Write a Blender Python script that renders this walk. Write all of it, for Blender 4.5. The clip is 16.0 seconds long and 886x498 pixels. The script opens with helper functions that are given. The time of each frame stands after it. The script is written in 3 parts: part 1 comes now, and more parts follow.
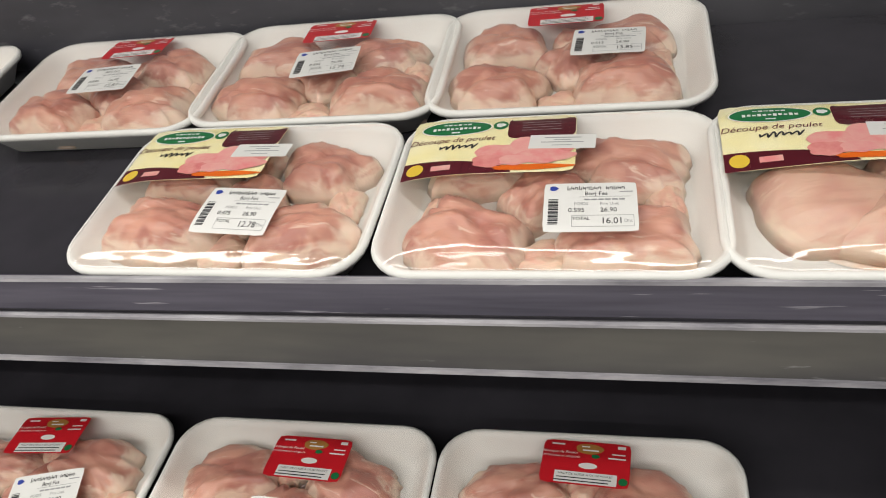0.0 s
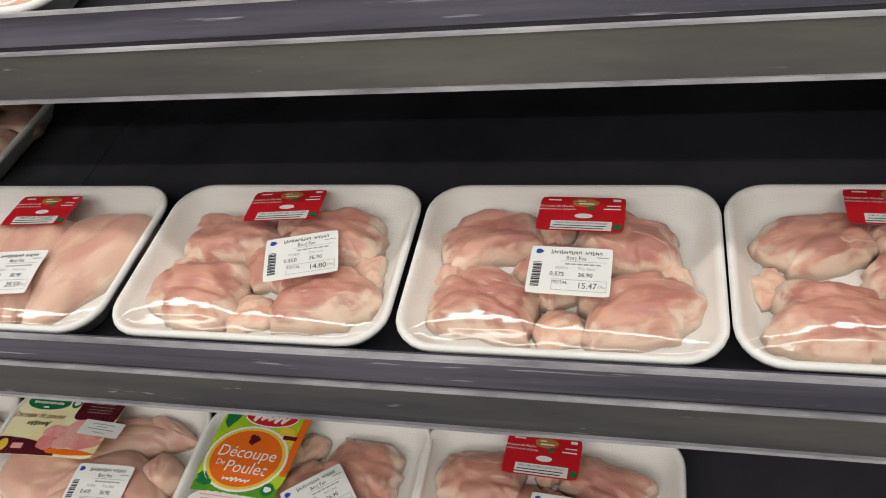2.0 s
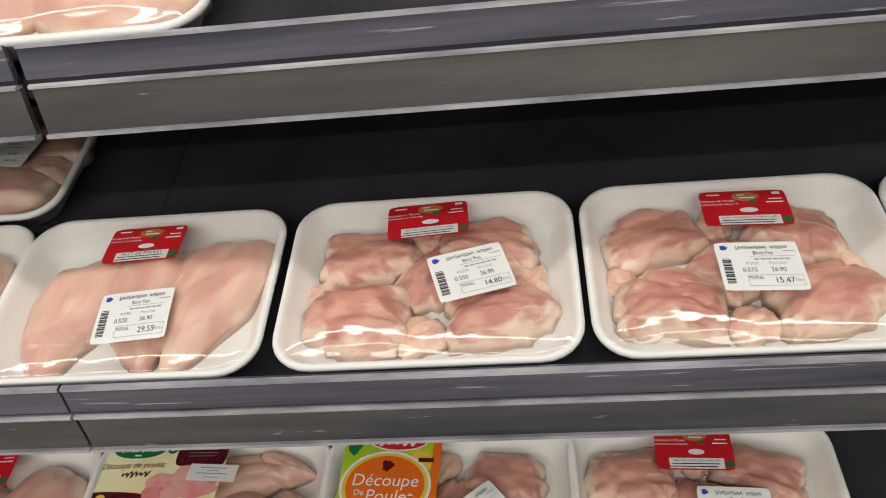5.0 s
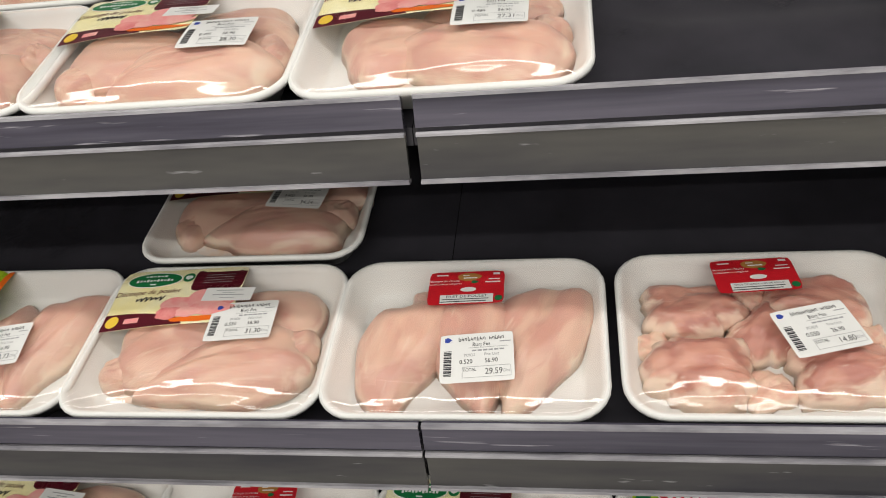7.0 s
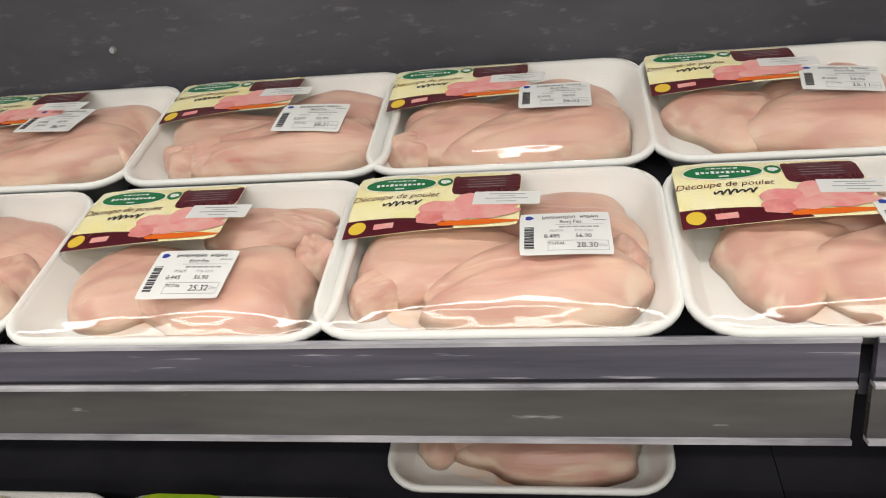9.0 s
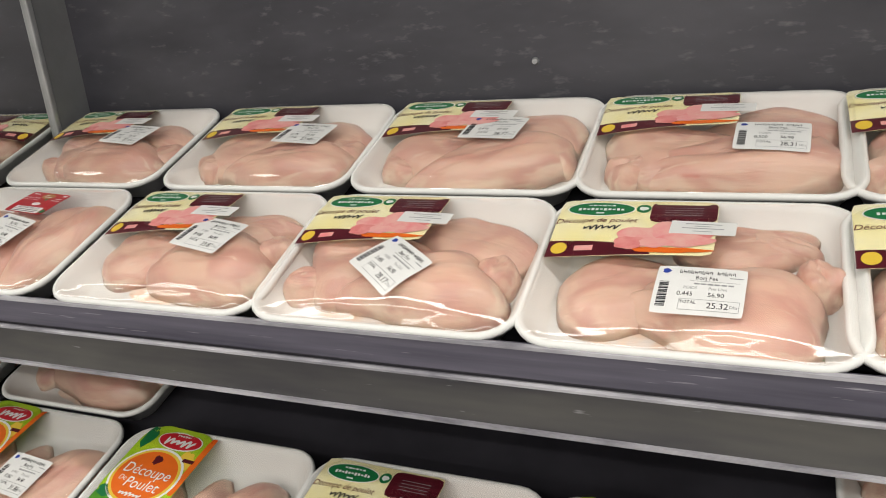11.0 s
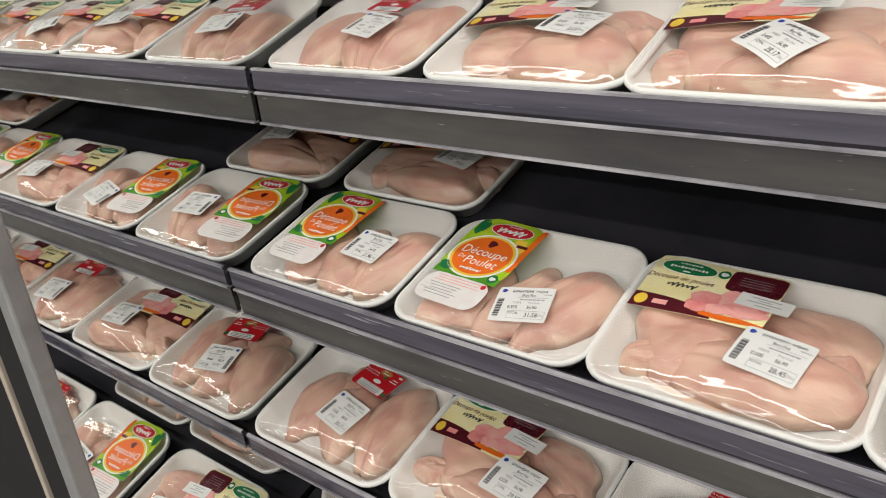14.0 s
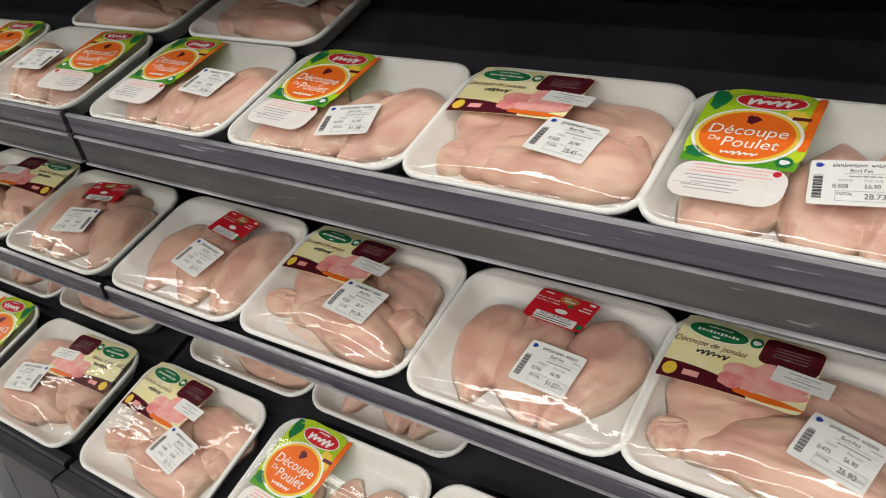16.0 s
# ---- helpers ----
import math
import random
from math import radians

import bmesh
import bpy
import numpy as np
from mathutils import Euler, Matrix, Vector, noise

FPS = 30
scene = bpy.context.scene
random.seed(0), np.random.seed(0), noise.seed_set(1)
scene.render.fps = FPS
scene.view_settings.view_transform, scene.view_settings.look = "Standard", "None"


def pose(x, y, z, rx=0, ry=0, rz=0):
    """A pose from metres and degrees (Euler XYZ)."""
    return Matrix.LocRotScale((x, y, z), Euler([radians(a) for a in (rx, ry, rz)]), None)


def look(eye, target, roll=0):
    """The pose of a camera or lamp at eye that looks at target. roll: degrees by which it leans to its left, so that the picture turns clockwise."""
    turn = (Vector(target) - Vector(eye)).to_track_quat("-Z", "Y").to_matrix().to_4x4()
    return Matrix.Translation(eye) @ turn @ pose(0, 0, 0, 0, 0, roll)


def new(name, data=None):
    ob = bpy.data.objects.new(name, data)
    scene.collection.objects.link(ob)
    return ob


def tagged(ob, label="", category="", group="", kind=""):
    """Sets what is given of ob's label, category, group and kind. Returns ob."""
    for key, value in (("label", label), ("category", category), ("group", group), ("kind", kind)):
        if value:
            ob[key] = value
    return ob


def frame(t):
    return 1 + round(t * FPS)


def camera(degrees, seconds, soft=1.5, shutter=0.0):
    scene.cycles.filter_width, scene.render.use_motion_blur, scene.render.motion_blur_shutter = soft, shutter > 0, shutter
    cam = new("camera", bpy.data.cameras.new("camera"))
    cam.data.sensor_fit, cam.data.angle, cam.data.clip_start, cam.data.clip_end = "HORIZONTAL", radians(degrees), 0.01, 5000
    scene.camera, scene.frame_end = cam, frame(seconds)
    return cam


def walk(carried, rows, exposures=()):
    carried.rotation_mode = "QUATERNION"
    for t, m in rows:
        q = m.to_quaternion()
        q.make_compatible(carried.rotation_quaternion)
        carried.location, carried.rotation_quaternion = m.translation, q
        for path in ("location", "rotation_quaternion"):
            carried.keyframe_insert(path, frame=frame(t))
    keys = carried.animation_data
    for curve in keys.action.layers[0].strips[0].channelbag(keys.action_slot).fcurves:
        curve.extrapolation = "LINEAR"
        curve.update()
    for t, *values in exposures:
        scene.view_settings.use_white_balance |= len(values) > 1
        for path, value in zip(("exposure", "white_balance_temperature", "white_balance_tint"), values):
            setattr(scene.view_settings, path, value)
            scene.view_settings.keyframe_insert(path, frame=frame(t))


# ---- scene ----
cam = camera(58.4, 16.0, soft=1.0)
PATH = [
    (0, (0.004, 0.083, 1.482), (-0.457, 1.857, 0.681), -6.2),
    (0.5, (-0.047, 0.051, 1.472), (-0.557, 1.806, 0.659), -6.2),
    (1, (-0.098, 0.004, 1.453), (-0.666, 1.73, 0.617), -6.7),
    (1.5, (-0.134, -0.03, 1.404), (-0.706, 1.668, 0.516), -6.7),
    (2, (-0.205, 0.008, 1.364), (-0.692, 1.691, 0.4), -6.8),
    (2.5, (-0.261, 0.043, 1.352), (-0.691, 1.725, 0.358), -7.2),
    (3, (-0.315, 0.026, 1.324), (-0.712, 1.67, 0.257), -7.9),
    (3.2, (-0.328, 0.007, 1.309), (-0.737, 1.64, 0.23), -8.7),
    (5.5, (-0.45, -0.001, 1.416), (-0.634, 1.741, 0.451), -6.3),
    (6, (-0.487, -0.011, 1.43), (-0.685, 1.755, 0.513), -5.9),
    (6.5, (-0.552, -0.037, 1.435), (-0.796, 1.729, 0.529), -5.6),
    (7, (-0.649, -0.036, 1.418), (-0.972, 1.728, 0.532), -6.1),
    (7.5, (-0.766, 0.022, 1.415), (-1.1, 1.796, 0.554), -6.2),
    (8, (-0.822, 0.086, 1.45), (-1.128, 1.888, 0.639), -5.6),
    (8.2, (-0.844, 0.099, 1.466), (-1.135, 1.917, 0.686), -5.2),
    (10.3, (-1.075, 0.07, 1.492), (-1.566, 1.905, 0.864), -4.3),
    (10.5, (-1.099, 0.063, 1.499), (-1.67, 1.871, 0.864), -4.7),
    (11, (-1.134, 0.043, 1.507), (-1.903, 1.777, 0.872), -5.3),
    (11.5, (-1.157, 0.015, 1.499), (-2.075, 1.672, 0.857), -5.1),
    (12, (-1.176, -0.009, 1.493), (-2.206, 1.569, 0.822), -5.3),
    (12.5, (-1.19, -0.027, 1.483), (-2.298, 1.485, 0.786), -5.7),
    (13, (-1.206, -0.047, 1.467), (-2.367, 1.409, 0.737), -5.9),
    (13.5, (-1.211, -0.058, 1.45), (-2.402, 1.354, 0.682), -6.2),
    (14, (-1.216, -0.073, 1.426), (-2.424, 1.304, 0.623), -6.3),
    (14.5, (-1.212, -0.089, 1.405), (-2.43, 1.255, 0.563), -6.3),
    (15, (-1.198, -0.096, 1.38), (-2.384, 1.245, 0.488), -5.9),
    (15.5, (-1.164, -0.095, 1.353), (-2.28, 1.273, 0.413), -5.4),
    (16, (-1.106, -0.071, 1.329), (-2.133, 1.329, 0.336), -6.4),
]
walk(cam, [(t, look(eye, target, roll)) for t, eye, target, roll in PATH])

# ---- light ----
scene.view_settings.exposure = -0.28
world = bpy.data.worlds.new("store_air")
scene.world = world
world.use_nodes = True
world.node_tree.nodes["Background"].inputs[0].default_value = (0.9, 0.95, 1.0, 1)
world.node_tree.nodes["Background"].inputs[1].default_value = 0.0


def area(name, x, y, z, sx, sy, power, tint, rx=0):
    data = bpy.data.lights.new(name, "AREA")
    data.shape, data.size, data.size_y, data.energy, data.color = "RECTANGLE", sx, sy, power, tint
    ob = new(name, data)
    ob.matrix_world = pose(x, y, z, rx, 0, 0)
    return ob


LED = (1.0, 0.97, 0.91)
area("canopy_led", -0.76, 0.37, 1.925, 2.5, 0.05, 7.2, LED, 4)
# All rows unseen; the two farthest are fill, added to brighten under the shelves.
for row, power in ((-0.75, 32), (-2.6, 120), (-4.6, 190), (-6.6, 230)):
    area("ceiling_strip", -0.8, row, 3.52, 7.0, 0.16, power, LED)


# ---- materials ----
def material(name, base, rough=0.5, metal=0.0, var=0.0, scale=40.0, bump=0.0, bump_scale=300.0, dark=None, spec=0.5, sss=0.0,
             spots=None, spot_scale=60.0, spot_low=0.6, spot_high=0.75, stretch=(1, 1, 1)):
    m = bpy.data.materials.new(name)
    m.use_nodes = True
    nt = m.node_tree
    b = nt.nodes["Principled BSDF"]
    b.inputs["Roughness"].default_value = rough
    b.inputs["Metallic"].default_value = metal
    b.inputs["Specular IOR Level"].default_value = spec
    b.inputs["Base Color"].default_value = (*base, 1)
    if sss:
        b.inputs["Subsurface Weight"].default_value = sss
        b.inputs["Subsurface Radius"].default_value = (1.0, 0.4, 0.25)
        b.inputs["Subsurface Scale"].default_value = 0.006
    tc = nt.nodes.new("ShaderNodeTexCoord")
    mp = nt.nodes.new("ShaderNodeMapping")
    mp.inputs["Scale"].default_value = stretch
    nt.links.new(tc.outputs["Object"], mp.inputs[0])
    info = nt.nodes.new("ShaderNodeObjectInfo")
    shift = nt.nodes.new("ShaderNodeVectorMath")
    shift.operation = "ADD"
    nt.links.new(mp.outputs[0], shift.inputs[0])
    nt.links.new(info.outputs["Random"], shift.inputs[1])

    def noise_tex(sc, detail=4.0, rough_n=0.6):
        n = nt.nodes.new("ShaderNodeTexNoise")
        n.inputs["Scale"].default_value, n.inputs["Detail"].default_value, n.inputs["Roughness"].default_value = sc, detail, rough_n
        nt.links.new(shift.outputs[0], n.inputs["Vector"])
        return n

    colour = None
    if var or dark:
        n = noise_tex(scale)
        r = nt.nodes.new("ShaderNodeValToRGB")
        low = dark or tuple(c * (1 - var) for c in base)
        r.color_ramp.elements[0].color, r.color_ramp.elements[0].position = (*low, 1), 0.32
        r.color_ramp.elements[1].color, r.color_ramp.elements[1].position = (*base, 1), 0.66
        nt.links.new(n.outputs["Fac"], r.inputs[0])
        colour = r.outputs[0]
    if spots:
        n = noise_tex(spot_scale, 3.0)
        r = nt.nodes.new("ShaderNodeValToRGB")
        r.color_ramp.elements[0].color, r.color_ramp.elements[0].position = (0, 0, 0, 1), spot_low
        r.color_ramp.elements[1].color, r.color_ramp.elements[1].position = (1, 1, 1, 1), spot_high
        nt.links.new(n.outputs["Fac"], r.inputs[0])
        mix = nt.nodes.new("ShaderNodeMix")
        mix.data_type = "RGBA"
        nt.links.new(r.outputs[0], mix.inputs[0])
        mix.inputs[6].default_value, mix.inputs[7].default_value = (*base, 1), (*spots, 1)
        if colour:
            nt.links.new(colour, mix.inputs[6])
        colour = mix.outputs[2]
    if colour:
        nt.links.new(colour, b.inputs["Base Color"])
    if bump:
        n = noise_tex(bump_scale, 6.0)
        bp = nt.nodes.new("ShaderNodeBump")
        bp.inputs["Strength"].default_value, bp.inputs["Distance"].default_value = bump, 0.002
        nt.links.new(n.outputs["Fac"], bp.inputs["Height"])
        nt.links.new(bp.outputs[0], b.inputs["Normal"])
    return m


FOAM = material("foam", (0.80, 0.80, 0.775), 0.55, var=0.04, scale=30, bump=0.12, bump_scale=500, sss=0.0)


def flesh(name, base, deep, pale, low, high, veins, rough):
    """Raw chicken: soft blotches, paler fat towards the thin edges, fine pale veins and a damp surface."""
    m = bpy.data.materials.new(name)
    m.use_nodes = True
    nt = m.node_tree
    b = nt.nodes["Principled BSDF"]
    b.inputs["Roughness"].default_value = rough
    b.inputs["Subsurface Weight"].default_value = 0.10
    b.inputs["Subsurface Radius"].default_value = (1.0, 0.4, 0.25)
    b.inputs["Subsurface Scale"].default_value = 0.006
    tc = nt.nodes.new("ShaderNodeTexCoord")
    info = nt.nodes.new("ShaderNodeObjectInfo")
    far = nt.nodes.new("ShaderNodeMath")
    far.operation = "MULTIPLY"
    far.inputs[1].default_value = 40.0
    nt.links.new(info.outputs["Random"], far.inputs[0])
    shift = nt.nodes.new("ShaderNodeVectorMath")
    shift.operation = "ADD"
    nt.links.new(tc.outputs["Object"], shift.inputs[0])
    nt.links.new(far.outputs[0], shift.inputs[1])

    def cloud(scale, detail, stretch=(1, 1, 1), twist=0.0):
        mp = nt.nodes.new("ShaderNodeMapping")
        mp.inputs["Scale"].default_value = stretch
        nt.links.new(shift.outputs[0], mp.inputs[0])
        n = nt.nodes.new("ShaderNodeTexNoise")
        n.inputs["Scale"].default_value, n.inputs["Detail"].default_value, n.inputs["Distortion"].default_value = scale, detail, twist
        nt.links.new(mp.outputs[0], n.inputs["Vector"])
        return n.outputs["Fac"]

    def span(value, lo, hi, top=1.0):
        r = nt.nodes.new("ShaderNodeMapRange")
        r.interpolation_type = "SMOOTHSTEP"
        r.inputs[1].default_value, r.inputs[2].default_value, r.inputs[4].default_value = lo, hi, top
        nt.links.new(value, r.inputs[0])
        return r.outputs[0]

    def blend(fac, under, over):
        x = nt.nodes.new("ShaderNodeMix")
        x.data_type = "RGBA"
        nt.links.new(fac, x.inputs[0])
        if isinstance(under, tuple):
            x.inputs[6].default_value = (*under, 1)
        else:
            nt.links.new(under, x.inputs[6])
        x.inputs[7].default_value = (*over, 1)
        return x.outputs[2]

    rim = nt.nodes.new("ShaderNodeAttribute")
    rim.attribute_name = "rim"
    edge = nt.nodes.new("ShaderNodeMath")
    edge.operation = "ADD"
    nt.links.new(rim.outputs["Fac"], edge.inputs[0])
    nt.links.new(cloud(1.9, 4, twist=0.6), edge.inputs[1])
    c = blend(span(cloud(1.3, 3, twist=0.8), 0.36, 0.66), base, deep)
    c = blend(span(cloud(2.3, 5, (0.6, 2.6, 1), 1.2), 0.60, 0.72, veins), c, pale)
    c = blend(span(edge.outputs[0], low, high, 0.9), c, pale)
    c = blend(span(cloud(3.1, 2), 0.71, 0.80, 0.45), c, (0.52, 0.13, 0.11))
    nt.links.new(c, b.inputs["Base Color"])
    bp = nt.nodes.new("ShaderNodeBump")
    bp.inputs["Strength"].default_value, bp.inputs["Distance"].default_value = 0.38, 0.002
    nt.links.new(cloud(5.0, 5, (0.5, 1.6, 1), 0.5), bp.inputs["Height"])
    nt.links.new(bp.outputs[0], b.inputs["Normal"])
    return m


FILLET = flesh("fillet_flesh", (0.70, 0.48, 0.375), (0.60, 0.35, 0.285), (0.77, 0.62, 0.49), 1.34, 1.60, 0.5, 0.36)
THIGH = flesh("thigh_flesh", (0.62, 0.34, 0.26), (0.46, 0.205, 0.165), (0.80, 0.65, 0.53), 1.16, 1.46, 0.6, 0.32)
FAT = flesh("pale_fat", (0.76, 0.56, 0.43), (0.72, 0.42, 0.33), (0.80, 0.66, 0.53), 1.2, 1.5, 0.5, 0.36)
PURGE = material("pink_juice", (0.80, 0.58, 0.42), 0.3, dark=(0.80, 0.75, 0.70), scale=60)
BLACK = material("black_coated_steel", (0.044, 0.042, 0.051), 0.22, var=0.4, scale=6, bump=0.05, bump_scale=200,
                 spots=(0.25, 0.25, 0.25), spot_scale=140, spot_low=0.80, spot_high=0.83)
BACKING = material("scuffed_black_back", (0.056, 0.055, 0.066), 0.36, dark=(0.026, 0.0255, 0.033), scale=7, bump=0.15, bump_scale=40,
                   spots=(0.11, 0.11, 0.115), spot_scale=70, spot_low=0.60, spot_high=0.80, stretch=(0.6, 1, 1.6))
# The lip's long dark-to-light mottling paints blurred store reflections into its colour.
VIOLET = material("violet_grey_plastic", (0.110, 0.102, 0.135), 0.12, dark=(0.036, 0.034, 0.052), scale=6, bump=0.04, bump_scale=90, stretch=(0.35, 5, 7),
                  spots=(0.40, 0.39, 0.43), spot_scale=28, spot_low=0.64, spot_high=0.74)
# Dark and light patches here are reflections of the aisle, put into the colour.
STRIP = material("grey_ticket_strip", (0.100, 0.096, 0.087), 0.15, dark=(0.036, 0.035, 0.042), scale=3.2, bump=0.03, bump_scale=60, stretch=(0.8, 2, 5),
                 spots=(0.30, 0.30, 0.31), spot_scale=26, spot_low=0.68, spot_high=0.78)
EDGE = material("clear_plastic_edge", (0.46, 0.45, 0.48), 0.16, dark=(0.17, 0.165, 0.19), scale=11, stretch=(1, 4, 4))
MATTBLACK = material("matt_black_panel", (0.018, 0.018, 0.020), 0.65, spec=0.2, var=0.3, scale=8, bump=0.05)
GROOVE = material("dark_groove", (0.022, 0.02, 0.028), 0.5)
MIRROR = material("mirror_silver", (0.88, 0.89, 0.88), 0.015, metal=1.0)
GREYTRIM = material("grey_aluminium_trim", (0.20, 0.205, 0.215), 0.42, metal=0.3, var=0.15, scale=20)
BRIGHTTRIM = material("bright_aluminium_trim", (0.45, 0.46, 0.47), 0.35, metal=0.6, var=0.2, scale=30)
BEIGE = material("beige_trim", (0.50, 0.44, 0.36), 0.5, var=0.1)
FLOORTILE = material("grey_floor", (0.42, 0.41, 0.40), 0.35, var=0.25, scale=3, bump=0.05)
WALLPAINT = material("store_wall", (0.62, 0.60, 0.57), 0.6, var=0.3, scale=0.8, bump=0.05)
CEILPAINT = material("store_ceiling", (0.60, 0.60, 0.60), 0.8, var=0.1, scale=1)
PAPER = material("white_paper", (0.80, 0.80, 0.78), 0.45, var=0.03, scale=60)
LEAFPAPER = material("pale_printed_leaf", (0.76, 0.70, 0.68), 0.45, dark=(0.80, 0.78, 0.76), scale=80)
INK = material("black_ink", (0.03, 0.03, 0.035), 0.5)
GREYINK = material("grey_ink", (0.35, 0.35, 0.36), 0.5)
BLUEINK = material("blue_ink", (0.03, 0.06, 0.35), 0.5)
CREAM = material("cream_print", (0.80, 0.73, 0.40), 0.4, dark=(0.83, 0.79, 0.58), scale=30)
MAROON = material("maroon_print", (0.115, 0.012, 0.022), 0.35, var=0.2)
GREEN = material("green_print", (0.012, 0.17, 0.055), 0.35)
WHITEINK = material("white_print", (0.80, 0.80, 0.78), 0.4)
PINK = material("pink_poultry_print", (0.83, 0.27, 0.27), 0.4, dark=(0.85, 0.48, 0.42), scale=60)
PINKDEEP = material("deep_pink_print", (0.72, 0.20, 0.20), 0.4, dark=(0.82, 0.34, 0.31), scale=90)
PINKPALE = material("pale_pink_print", (0.86, 0.45, 0.40), 0.4, dark=(0.84, 0.33, 0.32), scale=70)
ORANGE = material("orange_print", (0.85, 0.16, 0.015), 0.4, var=0.1, scale=40)
YELLOW = material("yellow_print", (0.80, 0.55, 0.06), 0.4)
LIME = material("lime_print", (0.50, 0.62, 0.03), 0.4, dark=(0.30, 0.52, 0.02), scale=25)
LEAFGREEN = material("leaf_green_print", (0.13, 0.38, 0.02), 0.4, dark=(0.06, 0.25, 0.02), scale=30)
GOLD = material("dull_gold_print", (0.42, 0.20, 0.05), 0.4)
RED = material("red_print", (0.60, 0.018, 0.03), 0.38, var=0.1)


def film_material():
    m = bpy.data.materials.new("stretch_film")
    m.use_nodes = True
    nt = m.node_tree
    nt.nodes.clear()
    out = nt.nodes.new("ShaderNodeOutputMaterial")
    mix = nt.nodes.new("ShaderNodeMixShader")
    clear = nt.nodes.new("ShaderNodeBsdfTransparent")
    clear.inputs[0].default_value = (0.98, 0.98, 0.98, 1)
    gloss = nt.nodes.new("ShaderNodeBsdfGlossy")
    gloss.inputs["Roughness"].default_value = 0.045
    fres = nt.nodes.new("ShaderNodeFresnel")
    fres.inputs[0].default_value = 1.75
    tc = nt.nodes.new("ShaderNodeTexCoord")
    mp = nt.nodes.new("ShaderNodeMapping")
    mp.inputs["Scale"].default_value = (1, 2.2, 1)
    n = nt.nodes.new("ShaderNodeTexNoise")
    n.inputs["Scale"].default_value, n.inputs["Detail"].default_value = 20, 2
    bp = nt.nodes.new("ShaderNodeBump")
    bp.inputs["Strength"].default_value, bp.inputs["Distance"].default_value = 0.55, 0.002
    nt.links.new(tc.outputs["Object"], mp.inputs[0])
    nt.links.new(mp.outputs[0], n.inputs["Vector"])
    nt.links.new(n.outputs["Fac"], bp.inputs["Height"])
    nt.links.new(bp.outputs[0], gloss.inputs["Normal"])
    nt.links.new(fres.outputs[0], mix.inputs[0])
    nt.links.new(clear.outputs[0], mix.inputs[1])
    nt.links.new(gloss.outputs[0], mix.inputs[2])
    nt.links.new(mix.outputs[0], out.inputs[0])
    return m


FILM = film_material()


# ---- mesh helpers ----
def mesh_of(name, verts, faces, mat, smooth=False):
    me = bpy.data.meshes.new(name)
    me.from_pydata([tuple(v) for v in verts], [], [tuple(f) for f in faces])
    me.materials.append(mat)
    if smooth:
        me.polygons.foreach_set("use_smooth", [True] * len(me.polygons))
    me.update()
    return me


def part(name, me, parent=None, m=None, label=""):
    ob = new(name, me)
    if parent:
        ob.parent = parent
    if m is not None:
        ob.matrix_local = m
    return tagged(ob, label)


def box_mesh(name, lo, hi, mat, bevel=0.0):
    bm = bmesh.new()
    bmesh.ops.create_cube(bm, size=1)
    for v in bm.verts:
        v.co = [(lo[k] + hi[k]) / 2 + v.co[k] * (hi[k] - lo[k]) for k in range(3)]
    if bevel:
        bmesh.ops.bevel(bm, geom=list(bm.edges), offset=bevel, segments=2, affect="EDGES", profile=0.5)
    me = bpy.data.meshes.new(name)
    bm.to_mesh(me)
    bm.free()
    me.materials.append(mat)
    return me


def extrude_x(name, profile, x0, x1, mat, steps=1):
    """A closed (y, z) profile drawn out along x."""
    n = len(profile)
    verts, faces = [], []
    for k in range(steps + 1):
        x = x0 + (x1 - x0) * k / steps
        verts += [(x, y, z) for y, z in profile]
    for k in range(steps):
        for j in range(n):
            a, b = k * n + j, k * n + (j + 1) % n
            faces.append((a, b, b + n, a + n))
    faces.append(tuple(range(n))[::-1])
    faces.append(tuple(range(steps * n, steps * n + n)))
    me = mesh_of(name, verts, faces, mat)
    bm = bmesh.new()
    bm.from_mesh(me)
    bmesh.ops.recalc_face_normals(bm, faces=bm.faces)
    bm.to_mesh(me)
    bm.free()
    return me


# ---- the store round the case ----
def setting(name, lo, hi, mat, label, category, bevel=0.0):
    return tagged(part(name, box_mesh(name, lo, hi, mat, bevel)), label, category, kind="structure")


setting("floor", (-6, -9, -0.1), (5, 1.2, 0.0), FLOORTILE, "grey polished supermarket floor", "floor")
setting("ceiling", (-6, -9, 3.6), (5, 1.2, 3.7), CEILPAINT, "light grey store ceiling", "ceiling")
setting("wall_south", (-6, -9.1, 0), (5, -9, 3.6), WALLPAINT, "plain store wall across the aisle", "wall")
setting("wall_north", (-6, 1.2, 0), (5, 1.3, 3.6), WALLPAINT, "plain store wall behind the case", "wall")
setting("wall_west", (-6.1, -9.1, 0), (-6, 1.3, 3.6), WALLPAINT, "plain store wall at the aisle end", "wall")
setting("wall_east", (5, -9.1, 0), (5.1, 1.3, 3.6), WALLPAINT, "plain store wall at the aisle end", "wall")

# ---- the chilled case ----
XM, JOINT, XE = -2.008, -0.765, 0.49   # mirror face, joint between shelf lengths, far end
YB = 0.862                             # face of the black back
SHELVES = {"A": (0.510, 1.268), "B": (0.425, 1.037), "C": (0.390, 0.822), "D": (0.265, 0.620)}
SLOPES = {"A": 19.0, "B": 16.0, "C": 15.5, "D": 18.0}
TRAY_H = 0.031

